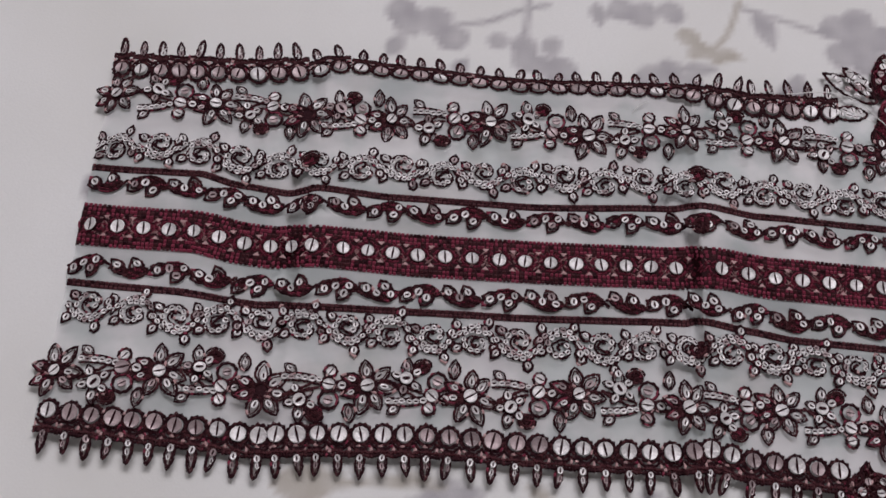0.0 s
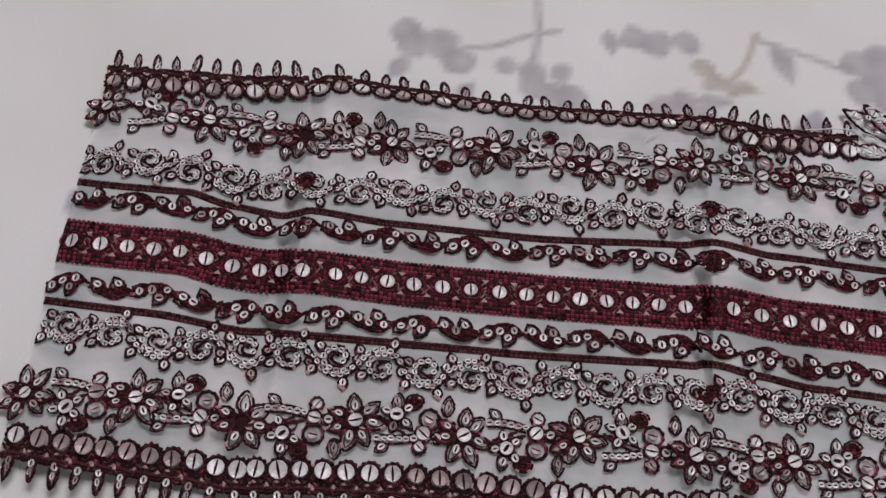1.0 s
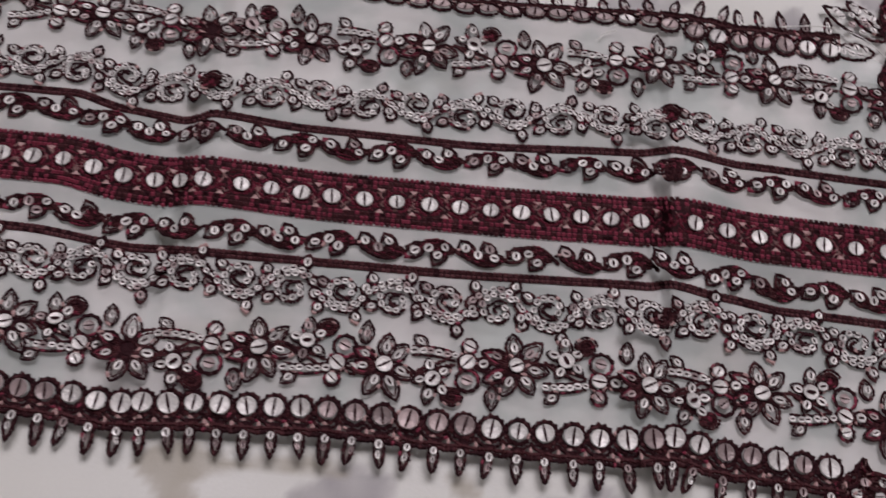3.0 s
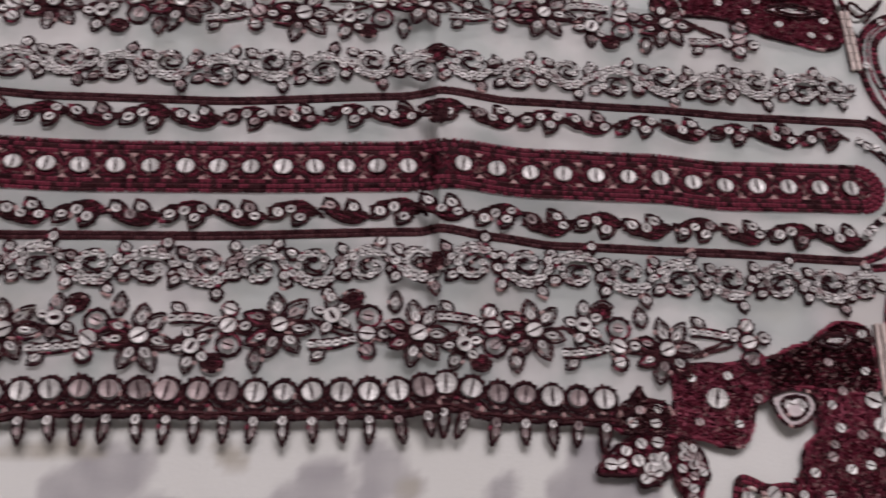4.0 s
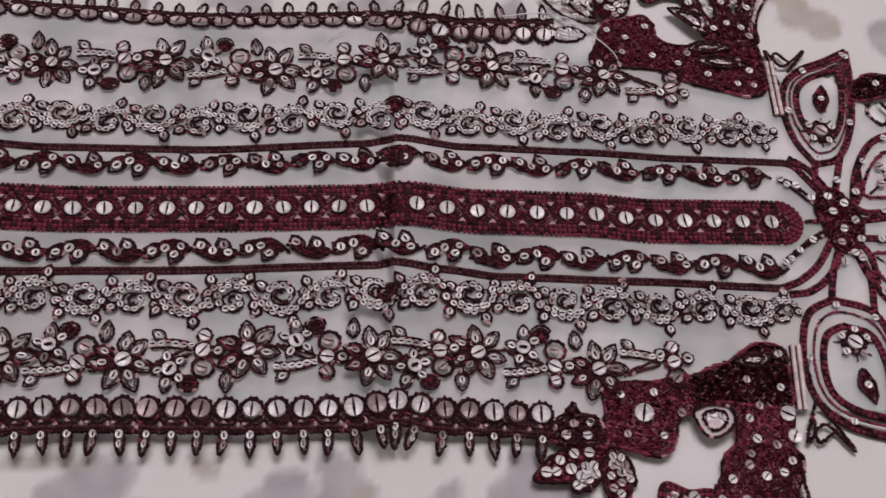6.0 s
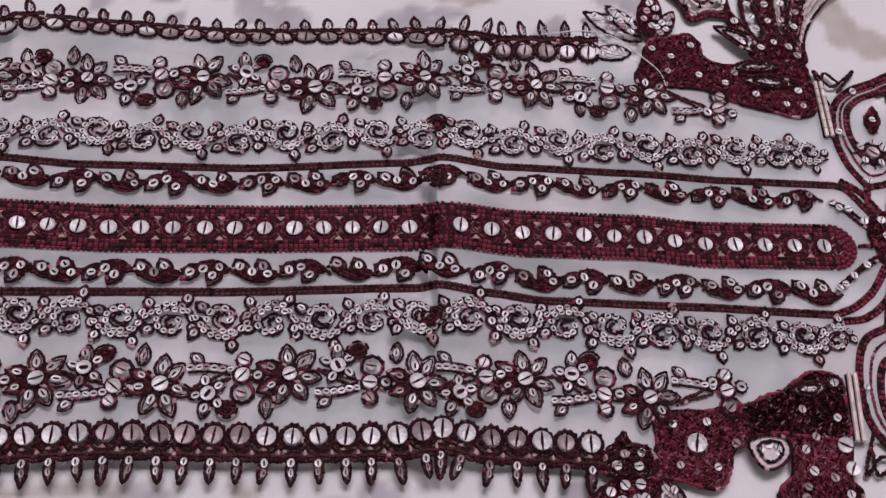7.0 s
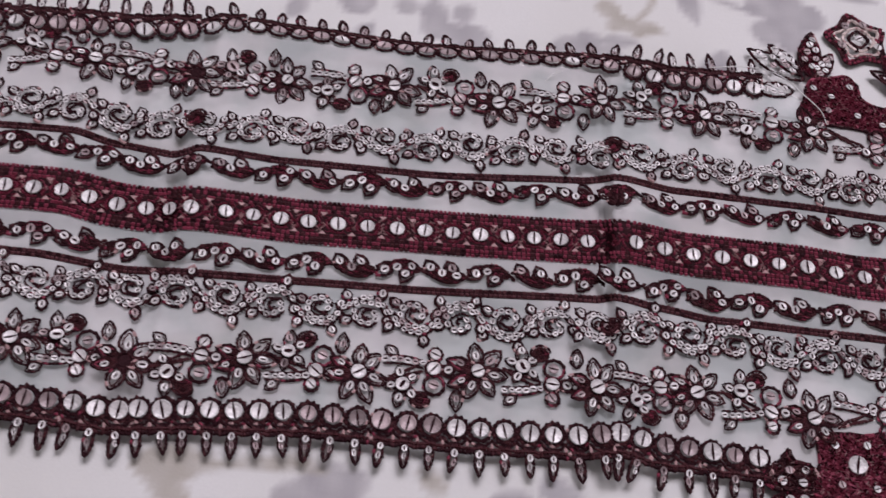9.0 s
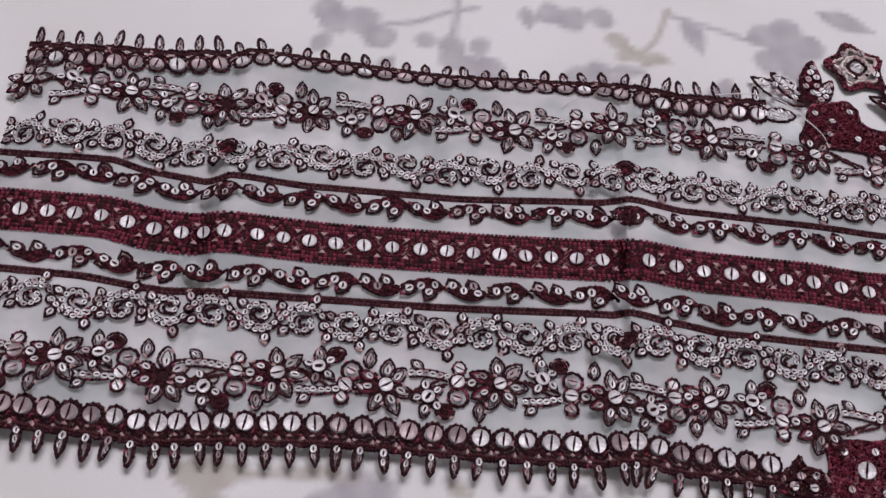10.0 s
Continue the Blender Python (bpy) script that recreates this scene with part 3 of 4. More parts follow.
# vine bands ------------------------------------------------------------------
def satin(b, outline, way, step=0.42, mats=(1, 1, 3, 0)):
    """A small field of thread laid in close rows across an outline."""
    line = [(p[0], p[1]) for p in outline]
    b.patch([Vector((x, y, 0)) for x, y in line], 3, 0.12, 0.12)
    c, s = math.cos(radians(way)), math.sin(radians(way))
    us = [x * c + y * s for x, y in line]
    vs = [-x * s + y * c for x, y in line]
    v = min(vs) + step / 2
    while v < max(vs):
        cut = []
        for (u0, v0), (u1, v1) in zip(zip(us, vs), zip(us[1:] + us[:1], vs[1:] + vs[:1])):
            if (v0 > v) != (v1 > v):
                cut.append(u0 + (v - v0) / (v1 - v0) * (u1 - u0))
        cut.sort()
        for a, e in zip(cut[::2], cut[1::2]):
            k = max(1, round((e - a) / 1.5))
            for i in range(k):
                u = a + (e - a) * (i + 0.5) / k
                b.stitch((u * c - v * s, u * s + v * c, 0.32), (c, s), (e - a) / k * 0.95, step * 1.05, fray.uniform(0.15, 0.35), fray.choice(mats), 0.4)
        v += step


def vine_mesh():
    b = Build()
    j = [fray.gauss(0, 0.22) for _ in range(12)]
    b.tube(spline([(-6.3, 0.5), (-4.8, -0.2), (-3.0, 1.4 + j[0]), (0, 2.5 + j[1]), (2.6, 2.2), (4.8, 0.6 + j[2]), (6.3, -0.5)], 0.4), 0.44)
    satin(b, [(p.x, p.y) for p in spline([(-3.8, 0.9), (-1.8, 2.5), (0.6, 3.0 + j[3]), (3.2, 2.4), (5.0, 0.4), (3.6, -0.6), (1.2, 0.1), (-1.6, 0.0)], 0.8, True)], 12, 0.42, (1, 1, 3, 3, 3, 0, 0))
    for i, (x, y, t, s, w) in enumerate(((-2.0, 1.5, 226, 5.2, 3.3), (2.4, 1.2, 242, 5.0, 3.3))):
        t += 12 * j[4 + i]
        b.tube(moved(drop(s, w, 18), x, y, t), 0.4, True)
        satin(b, [(p.x, p.y) for p in moved(drop(s * 0.62, w * 0.6, 12), x, y, t)], t, 0.42, (1, 3, 3, 0))
        b.tube(moved(drop(s * 0.78, w * 0.62, 12), x, y, t), 0.22, True, 3)
    b.tube(moved(drop(3.6, 2.6, 14), 0.9, 1.6, 262 + 14 * j[6]), 0.36, True)
    return b.mesh("vine", [DARK, MAROON, PINK, BROWN])


VINES = [vine_mesh() for _ in range(6)]


def vine(x, y, up, size=1.0, turn=0.0):
    m = part("vine_sprig", dice.choice(VINES), cloth, at(x, y, turn, 0.3, flip=up, size=size))
    for px, py in ((-3.9, -0.6), (-1.1, 0.5), (1.2, -1.2)):
        if dice.random() < 0.93:
            sequin(m, px, py, 2.2, dice.uniform(20, 100), 0.65, 0.92, 0.08)
    if dice.random() < 0.6:
        sequin(m, 2.6, 0.9, 2.0, None, 0.75, 0.95, 0.08)
    return m


for k in range(24):
    x = -79.0 + 11.35 * k
    y = along(C_Y, x) + 0.72 * (along(L1_Y, x) - along(C_Y, x))
    vine(x, y + 0.2, k % 2 == 0, dice.uniform(0.98, 1.07), dice.uniform(-6, 6) - 2)
for k in range(24):
    x = -79.5 + 11.35 * k
    y = along(C_Y, x) + 0.69 * (along(L2_Y, x) - along(C_Y, x))
    vine(x, y, k % 2 == 1, dice.uniform(0.98, 1.07), dice.uniform(-6, 6) - 2)


# flower bands ----------------------------------------------------------------
def petal_mesh(name, long, wide):
    b = Build()
    b.tube(drop(long, wide, 22), 0.32, True)
    b.tube(moved(drop(long * 0.78, wide * 0.58, 16), long * 0.08, 0), 0.17, True, 3)
    return b.mesh(name, [DARK])


def leaf_mesh(name, long, wide):
    """A leaf filled with maroon thread inside its dark outline."""
    b = Build()
    satin(b, [(p.x, p.y) for p in moved(drop(long * 0.6, wide * 0.6, 12), 0.2, 0)], fray.uniform(-14, 14), 0.45, (3, 3, 1, 0))
    b.tube(moved(drop(long * 0.85, wide * 0.7, 16), 0.1, 0), 0.26, True, 1)
    b.tube(drop(long, wide, 20), 0.34, True)
    return b.mesh(name, [DARK, MAROON])


def ring_mesh(name, r):
    b = Build()
    b.tube(ring(0, 0, r, 18), 0.3, True)
    b.tube(ring(0, 0, r + 0.3, 20), 0.22, True, 0, 0.5)
    return b.mesh(name, [DARK])


def chain_mesh():
    b = Build()
    arc = [(-4.8, 0.2), (-2.0, 0.3), (1.2, 0.0), (4.8, -0.9)]
    for off in (0.95, -0.95):
        b.tube(spline([(x, y + off) for x, y in arc], 0.42), 0.33)
    return b.mesh("chain", [DARK])


def curl_mesh():
    """A solid scalloped curl: three nested arches of maroon and brown thread."""
    b = Build()
    satin(b, [(2.7 * math.cos(a), 2.1 * math.sin(a) - 0.2) for a in [math.tau * k / 14 for k in range(14)]], fray.uniform(-10, 10), 0.5, (3, 3, 3, 0, 1))
    for r, tone in ((2.9, 0), (2.0, 3), (1.1, 0)):
        b.tube([Vector((r * math.cos(t * 0.22 - 0.25), r * 0.82 * math.sin(t * 0.22 - 0.25), 0.4)) for t in range(17)], 0.36, False, tone)
    b.tube(spline([(-2.9, -0.6), (-2.2, -1.9), (-0.4, -2.4), (1.4, -2.0), (2.4, -0.8)], 0.5), 0.36)
    return b.mesh("curl", [DARK, MAROON])


PETALS = [petal_mesh("petal", 5.3 + 0.3 * (k % 3 - 1), 3.1 + 0.25 * (k % 2)) for k in range(5)]
PETAL = PETALS[0]
LEAVES = [leaf_mesh("leaf", 5.6 + 0.3 * (k % 2), 3.0) for k in range(4)]
CORE = Build()
CORE.tube(ring(0, 0, 1.9), 0.4, True)
CORE.patch(ring(0, 0, 1.7, 10), 0, 0.1, 0.1)
CORE = CORE.mesh("flower_core", [DARK, MAROON])
RING = ring_mesh("thread_ring", 1.0)
RINGS = {r: ring_mesh("thread_ring", r) for r in (1.2, 1.3, 1.5, 1.85, 2.35)}
CHAIN, CURLS = chain_mesh(), [curl_mesh() for _ in range(4)]
TRIO = Build()
TRIO.patch(ring(0.9, 0, 1.6, 12), 3, 0.1, 0.15)
TRIO = TRIO.mesh("trio", [DARK, MAROON])


def flower(x, y, size=1.0, center=True):
    """Five open petals that fan out from a sequin, and two maroon leaves behind it."""
    m = part("flower_motif", CORE, cloth, at(x, y, dice.uniform(-7, 7), 0.3, size=size))
    for a in (98, 48, -6, -54, -112):
        a += dice.uniform(-8, 8)
        c, d = math.cos(radians(a)), math.sin(radians(a))
        part("petal", dice.choice(PETALS), m, local(1.7 * c, 1.7 * d, 0.1, a, dice.uniform(0.95, 1.12)))
        sequin(m, 3.7 * c, 3.7 * d, 2.3, a, 0.45, 0.72, 0.1)
    for a, dy in ((162, 1.0), (199, -1.0)):
        a += dice.uniform(-6, 6)
        c, d = math.cos(radians(a)), math.sin(radians(a))
        part("maroon_leaf", dice.choice(LEAVES), m, local(1.5 * c, 1.5 * d + dy * 0.3, 0.1, a, dice.uniform(0.92, 1.05)))
        sequin(m, 4.2 * c, 4.2 * d + dy * 0.3, 1.9, a, 0.75, 0.75, 0.25)
    if center:
        sequin(m, 0, 0, 3.3, dice.uniform(0, 50), 0.8, 1.0, 0.0, 6)
    return m


def ringed(m, x, y, d, loop, rose):
    part("thread_ring", RINGS[loop], m, local(x, y, 0.2, dice.uniform(0, 90)))
    sequin(m, x, y, d, dice.uniform(-20, 60), 0.6, 0.97, rose, 6)


def chain_group(spot, side):
    m = part("chain_motif", CHAIN, cloth, at(*spot(10.6, 3.1 * side), dice.uniform(-4, 4), 0.3, flip=side < 0))
    for i in range(6):
        sequin(m, -4.2 + 1.75 * i, 0.25 - 0.035 * i * i, 1.75, 0, 0.5, 0.9, 0.06)
    part("petal", PETAL, m, local(-1.4, 1.2, 0.1, 140, 0.78))
    sequin(m, -2.9, 2.5, 1.9, 140, 0.5, 0.8, 0.1)
    return m


def flower_band(flowers, first_up, last):
    """Between two flowers: a chain of small sequins on one side; a daisy, a curl and a loose leaf on the other; and a row of ringed sequins."""
    for k, (x, y) in enumerate(flowers):
        flower(x, y, dice.uniform(1.0, 1.08), center=k != 2)
        end = k + 1 == len(flowers)
        p, q = flowers[k + 1] if not end else (x + 28, y + last)
        up = (k % 2 == 0) == first_up
        s = 1 if up else -1
        gap = (p - x) / 28.5

        def spot(u, v):
            return x + u * gap, y + (q - y) * u / 28.5 + v

        chain_group(spot, -s)
        stem = Build()
        for way in (((3, 0.6 * s), (7, 1.6 * s), (11, 0.6 * s), (15.5, -0.4 * s)), ((15, -2.6 * s), (11.5, -0.6 * s), (8.5, 0.4 * s), (6, 2.2 * s)), ((19, -0.2 * s), (22, 1.2 * s), (25, 0.4 * s)), ((19, -1.6 * s), (22.5, -1.8 * s), (25, -0.8 * s))):
            if not (end and way[0][0] > 15):
                stem.tube([Vector(on_cloth(p.x, p.y, 0.2)) for p in spline([spot(*p) for p in way], 0.5)], 0.4, False, 3)
        part("band_stem", stem.mesh("band_stem", [DARK]), cloth)
        if not end:
            m = part("daisy_motif", RING, cloth, at(*spot(10.8, 2.9 * s), dice.uniform(-12, 12), 0.3, flip=up, size=1.45))
            for a, r in ((105, 1.0), (35, 0.95), (190, 0.95), (262, 1.25), (318, 1.0)):
                a += dice.uniform(-8, 8)
                c, d = math.cos(radians(a)), math.sin(radians(a))
                part("petal", dice.choice(PETALS), m, local(0.75 * c, 0.75 * d, 0.05, a, 0.5 * r))
                sequin(m, 2.1 * r * c, 2.1 * r * d, 1.5, a, 0.45, 0.85, 0.05)
            sequin(m, 0, 0, 2.35, dice.uniform(0, 60), 0.6, 1.0, 0.0)
            part("curl", dice.choice(CURLS), cloth, at(*spot(15.0, 6.9 * s), dice.uniform(-18, 18), 0.35, flip=not up, size=dice.uniform(0.76, 0.88)), label="solid maroon stitched curl")
            m = part("loose_leaf", dice.choice(PETALS), cloth, at(*spot(23.7, 4.4 * s), 92 * s + dice.uniform(-9, 9), 0.3, size=0.95), label="single outlined leaf")
            sequin(m, 2.4, 0, 2.0, 0, 0.55, 0.75, 0.4)
        m = part("trio_motif", TRIO, cloth, at(*spot(17.9 if not end else 18.6, -0.9 * s), dice.uniform(-8, 8), 0.3, flip=up))
        ringed(m, 0, 0, 3.5, 1.85, 0.0)
        ringed(m, -0.2, 3.5, 2.55, 1.5, 0.05)
        ringed(m, 0.8, -4.0, 2.6, 2.35, 0.9)
        ringed(m, 3.5, 0.3 if not end else 1.2, 2.2, 1.2, 0.1)
        if end:
            ringed(m, -3.2, 1.4, 2.2, 1.3, 0.1)


flower_band([(-81.5, 151.0), (-52.7, 149.8), (-25.6, 148.4), (-0.9, 148.4), (28.5, 149.9), (57.4, 147.6), (86.4, 152.1), (115.9, 150.0), (146.5, 148.0)], True, -5.0)
flower_band([(-82.0, 65.7), (-55.8, 67.4), (-29.0, 63.8), (-1.2, 66.8), (25.6, 65.5), (54.2, 68.0), (83.0, 66.4), (108.0, 67.2), (136.6, 62.7)], False, 1.5)


# borders ---------------------------------------------------------------------
def loop_mesh():
    b = Build()
    b.tube(ring(0, 0, 2.45, 22), 0.42, True)
    b.tube(ring(0, 0, 2.85, 26), 0.36, True, 0, 0.5)
    b.tube(spline([(-3.3, 2.0), (-1.7, 3.3), (-0.3, 4.4)], 0.45), 0.42)
    b.tube(spline([(3.3, 2.0), (1.7, 3.3), (0.3, 4.4)], 0.45), 0.42)
    b.patch([Vector(p + (0,)) for p in ((-1.9, 3.3), (0, 3.0), (1.9, 3.3), (1.0, 4.4), (-1.0, 4.4))], 0, 0.12, 0.1)
    for x, sgn in ((-3.3, 1), (3.3, -1)):
        b.patch([Vector(p + (0,)) for p in ((x, 1.9), (x + sgn * 0.85, 3.0), (x + sgn * 0.6, 4.0), (x, 4.3))], 2, 0.04, 0.03)
    b.tube(spline([(-3.4, 4.6), (0, 4.3), (3.4, 4.6)], 0.45), 0.5, mat=3)
    b.tube(spline([(-3.4, 5.3), (0, 5.3), (3.4, 5.3)], 0.45), 0.55)
    return b.mesh("border_loop", [DARK, MAROON])


def spike_mesh():
    b = Build()
    b.tube(drop(6.3, 2.6, 24), 0.44, True)
    b.tube(moved(drop(4.9, 1.4, 14), 0.6, 0), 0.18, True, 3)
    return b.mesh("border_spike", [DARK, MAROON])


LOOPS, SPIKES = [loop_mesh() for _ in range(5)], [spike_mesh() for _ in range(5)]


def border(x, y, top, turn, squash, shine, number):
    m = part("border_loop", dice.choice(LOOPS), cloth, at(x, y, turn, 0.35, flip=not top, squash=squash, size=0.98))
    part("border_spike", dice.choice(SPIKES), m, local(0, 4.8, 0.2, 90 + dice.uniform(-8, 8), dice.uniform(0.88, 1.04) / squash ** (0.2 if top else 0.8), 0.84))
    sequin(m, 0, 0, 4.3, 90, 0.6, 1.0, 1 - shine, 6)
    sequin(m, 0, 6.0, 2.0, 90, 0.7, 0.85, 0.15 + 0.4 * top)
    sequin(m, 0, 8.0, 1.9, 90, 0.55, 0.6, 0.5)
    return m


def slope(knots, x):
    return math.degrees(math.atan2(along(knots, x + 3) - along(knots, x - 3), 6))


for i in range(37):
    x = straight(T_X, i)
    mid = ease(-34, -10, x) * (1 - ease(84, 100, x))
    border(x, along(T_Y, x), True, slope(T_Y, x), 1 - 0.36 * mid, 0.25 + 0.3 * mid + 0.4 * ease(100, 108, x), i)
for i in range(38):
    x = straight(B_X, i)
    # Rose sequins paint in the shade where the lower border curls under.
    fold_shade = math.exp(-((x - 30) / 14) ** 2) + math.exp(-((x + 62) / 9) ** 2)
    border(x, along(B_Y, x), False, slope(B_Y, x), 1.0, 0.85 - 0.7 * fold_shade, i)


# ---- the large corner ornament at the band's round end ----
def upper(p):
    return p


def lower(p):
    """The mirrored half lies a little nearer and slightly turned."""
    x, y = p[:2]
    return (x - 3 - (y - 121) * 0.18, 201 + (200 - x) * 0.17 - y)


def inside(poly, x, y):
    hit = False
    for (x0, y0), (x1, y1) in zip(poly, poly[1:] + poly[:1]):
        if (y0 > y) != (y1 > y) and x < x0 + (y - y0) / (y1 - y0) * (x1 - x0):
            hit = not hit
    return hit


def filled(name, outline, mats, way, density=1.5, label="", parent=cloth):
    """A field of satin stitches: a thin ground and many stitches lying across it."""
    line = [(p.x, p.y) for p in spline(outline, 1.2, True)]
    xs, ys = [p[0] for p in line], [p[1] for p in line]
    b = Build()
    x = min(xs)
    step = 1.5
    while x < max(xs):
        y = min(ys)
        while y < max(ys):
            corners = [(x, y), (x + step, y), (x + step, y + step), (x, y + step)]
            if inside(line, x + step / 2, y + step / 2):
                b.add([on_cloth(px, py, 0.25) for px, py in corners], [(0, 1, 2, 3)], 0)
            y += step
        x += step
    if parent is cloth:
        ob = part(name, b.mesh(name, mats), parent, label=label)
        b = Build()
    area = (max(xs) - min(xs)) * (max(ys) - min(ys))
    for _ in range(int(area * density * 3.6)):
        x, y = dice.uniform(min(xs), max(xs)), dice.uniform(min(ys), max(ys))
        if inside(line, x, y):
            a = radians(way + dice.gauss(0, 50))
            q = dice.random()
            b.stitch(on_cloth(x, y, 0.28 + dice.uniform(0, 0.3)), (math.cos(a), math.sin(a)), dice.uniform(0.8, 1.4), dice.uniform(0.24, 0.4), 0.4, 0 if q < 0.5 else (1 if q < 0.74 else (2 if q < 0.83 else 3)))
    b.tube([Vector(on_cloth(x, y, 0.2)) for x, y in line], 0.45, True, 1)
    if parent is not cloth:
        return part(name, b.mesh(name, mats), parent, label=label)
    tagged(part("satin_stitching", b.mesh("satin_stitching", mats), ob), kind="stuff")
    return ob


def outline(name, pts, closed=False, rows=(0.55, -0.55), label="", mat=None, parent=cloth):
    path = list(pts) + ([pts[0]] if closed else [])
    b = Build()
    ribbon(b, path, 1.1, 1, 0.2)
    band_rows(b, path, rows, 1.35, 1.0, 0, 0.25, 0.45)
    return part(name, b.mesh(name, [mat or MAROON, DARK]), parent, label=label)


def thread(name, lines, r=0.3, mat=None, parent=cloth, label="", closed=False, lift=0.25):
    b = Build()
    for pts in lines:
        b.tube([Vector(on_cloth(p.x, p.y, lift)) for p in spline(pts, 0.5, closed)], r, closed)
    return part(name, b.mesh(name, [mat or DARK]), parent, label=label)


def dots(parent, pts, d, rose=0.1):
    """Sequins at plan places, as sub-parts of a part that lies at the origin."""
    for x, y in pts:
        me = SEQ_ROSE if dice.random() < rose else SEQ
        part("sequin", me, parent, at(x, y, dice.uniform(0, 180), 0.85, size=d / 2 * dice.uniform(0.9, 1.1)) @ Matrix.Rotation(radians(dice.gauss(0, 8)), 4, "X"))


BEAD_MESH = Build()
for k in range(8):
    a = math.tau * k / 8
    BEAD_MESH.v += [(-0.5, 0.5 * math.cos(a), 0.5 + 0.5 * math.sin(a)), (0.5, 0.5 * math.cos(a), 0.5 + 0.5 * math.sin(a))]
for k in range(8):
    q = (k + 1) % 8
    BEAD_MESH.f.append((2 * k, 2 * k + 1, 2 * q + 1, 2 * q))
    BEAD_MESH.m.append(0)
BEAD_MESH.f += [tuple(2 * k for k in range(7, -1, -1)), tuple(2 * k + 1 for k in range(8))]
BEAD_MESH.m += [0, 0]
BEAD_MESH = BEAD_MESH.mesh("bugle_bead", [BEAD])


def half_ornament(f):
    side = 1 if f is upper else -1

    def g(*pts):
        return [f(p) for p in pts]

    turn = 0 if side == 1 else 180
    # solid leaf
    neck = [(156.5, 60.3), (160.1, 61.3), (164.8, 63.6), (168.5, 64.6), (172.8, 67.6), (176, 69.2), (179.5, 69.2), (182.9, 67.3), (182.9, 60.1), (182, 53.6), (173, 53.4), (166, 54.6), (158.5, 54)]
    if side == -1:
        dark = filled("leaf_neck", neck, [DARK, MAROON], 10, 1.6, "dark maroon stitched neck of the leaf")
        dots(dark, [(176, 65), (181, 66.5), (180, 58), (172, 60)], 2.0, 0.5)
    leaf = filled("solid_leaf", [(137.2, 58.6), (143, 59.6), (150, 59.7), (157.5, 60.3), (158.9, 53.9), (154.3, 50.2), (152.7, 45.4), (150, 41.8), (146, 42.2), (140.8, 43.8), (134.4, 44.7), (136.8, 51.7)] if side == -1 else g((143.5, 152.4), (145.6, 158.8), (148.3, 166), (153, 167.6), (157.1, 168.8), (160, 169.2), (162.7, 166), (163.4, 161.4), (169.2, 158.9), (180, 160), (190.5, 160.5), (192.4, 153.7), (191.8, 144.2), (187, 142.0), (181.8, 143.1), (170.6, 146.1), (163, 150), (153.1, 151)), [PLUM, DARK, PINK, MAROON], 165 * side, 1.7, "solid maroon satin-stitched leaf")
    dots(leaf, [(141, 56.5), (141.5, 47), (150, 46.5), (149, 57), (155, 52)] if side == -1 else g((160, 165), (154, 161), (149, 163.5), (152.5, 156), (161, 155), (168, 152.5), (176, 149), (184, 146), (188, 150.5), (171, 156), (188.5, 145.5)), 2.0, 0.3)
    if side == -1:
        dots(leaf, [(146, 52)], 4.4, 0)
    # two pale leaves and a dark bud
    leaves = (("dark_leaf", (136, 43.5), (118.8, 36.8), 7.5), ("dark_leaf", (134.5, 41), (127.5, 33.8), 5.5), ("dark_bud", (137.5, 43), (138.4, 29), 6.5), ("dark_bud", (136.5, 44), (142, 35), 4.5)) if side == -1 else (("pale_leaf", (146.5, 166.5), (131.0, 175.8), 6.5), ("pale_leaf", (146, 168), (137.5, 178.2), 5.0), ("dark_bud", (148.5, 168), (151.2, 184.5), 6.5), ("dark_bud", (150, 167), (156.5, 177), 5.0), ("pale_leaf", (143, 162), (131, 161.5), 5.0))
    for name, a, b2, wide in leaves:
        d = Vector((b2[0] - a[0], b2[1] - a[1], 0))
        ang = math.degrees(math.atan2(d.y, d.x))
        line = [(p.x, p.y) for p in moved(drop(d.length, wide, 20), a[0], a[1], ang)]
        if name != "pale_leaf":
            ob = filled(name, line[::2], [MAROON, DARK], ang, 1.2)
        else:
            ob = thread(name, [line], 0.45, closed=True)
        dots(ob, [(a[0] + d.x * t + d.y * o, a[1] + d.y * t - d.x * o) for t, o in ((0.22, 0.04), (0.34, -0.1), (0.4, 0.1), (0.52, -0.06), (0.6, 0.09), (0.7, -0.02), (0.82, 0.02))], 2.4 if name == "dark_leaf" else 2.0, 0.4 if name == "dark_bud" else 0.05)
    # star flower
    cx, cy = (165.6, 183.6) if side == 1 else (153.0, 26.5)
    for r, name, mat in ((9.4, "star_flower", MAROON), (7.3, "inner_star", BEAD)):
        pts = []
        for k in range(10):
            a = math.tau * k / 10 + 0.5 * side
            q = r * (1.0 if k % 2 == 0 else 0.72)
            pts.append((cx + q * math.cos(a), cy + q * math.sin(a)))
        if name == "star_flower":
            star = outline(name, pts, True, label="five-pointed maroon flower with a pale beaded middle")
        else:
            thread(name, [pts], 0.5, BEAD, star, closed=True)
            thread("middle_ring", [[(cx + 3.0 * math.cos(k), cy + 3.0 * math.sin(k)) for k in (0, 1.57, 3.14, 4.71)]], 0.5, DARK, star, closed=True)
            thread("pale_ring", [[(cx + 4.7 * math.cos(k), cy + 4.4 * math.sin(k)) for k in (0, 1.57, 3.14, 4.71)]], 0.5, BEAD, star, closed=True)
    dots(star, [(cx, cy), (cx - 5.5, cy - 3), (cx + 5.5, cy - 2.5), (cx + 2, cy + 5.6), (cx - 3.6, cy + 4.6)], 2.6, 0.3)
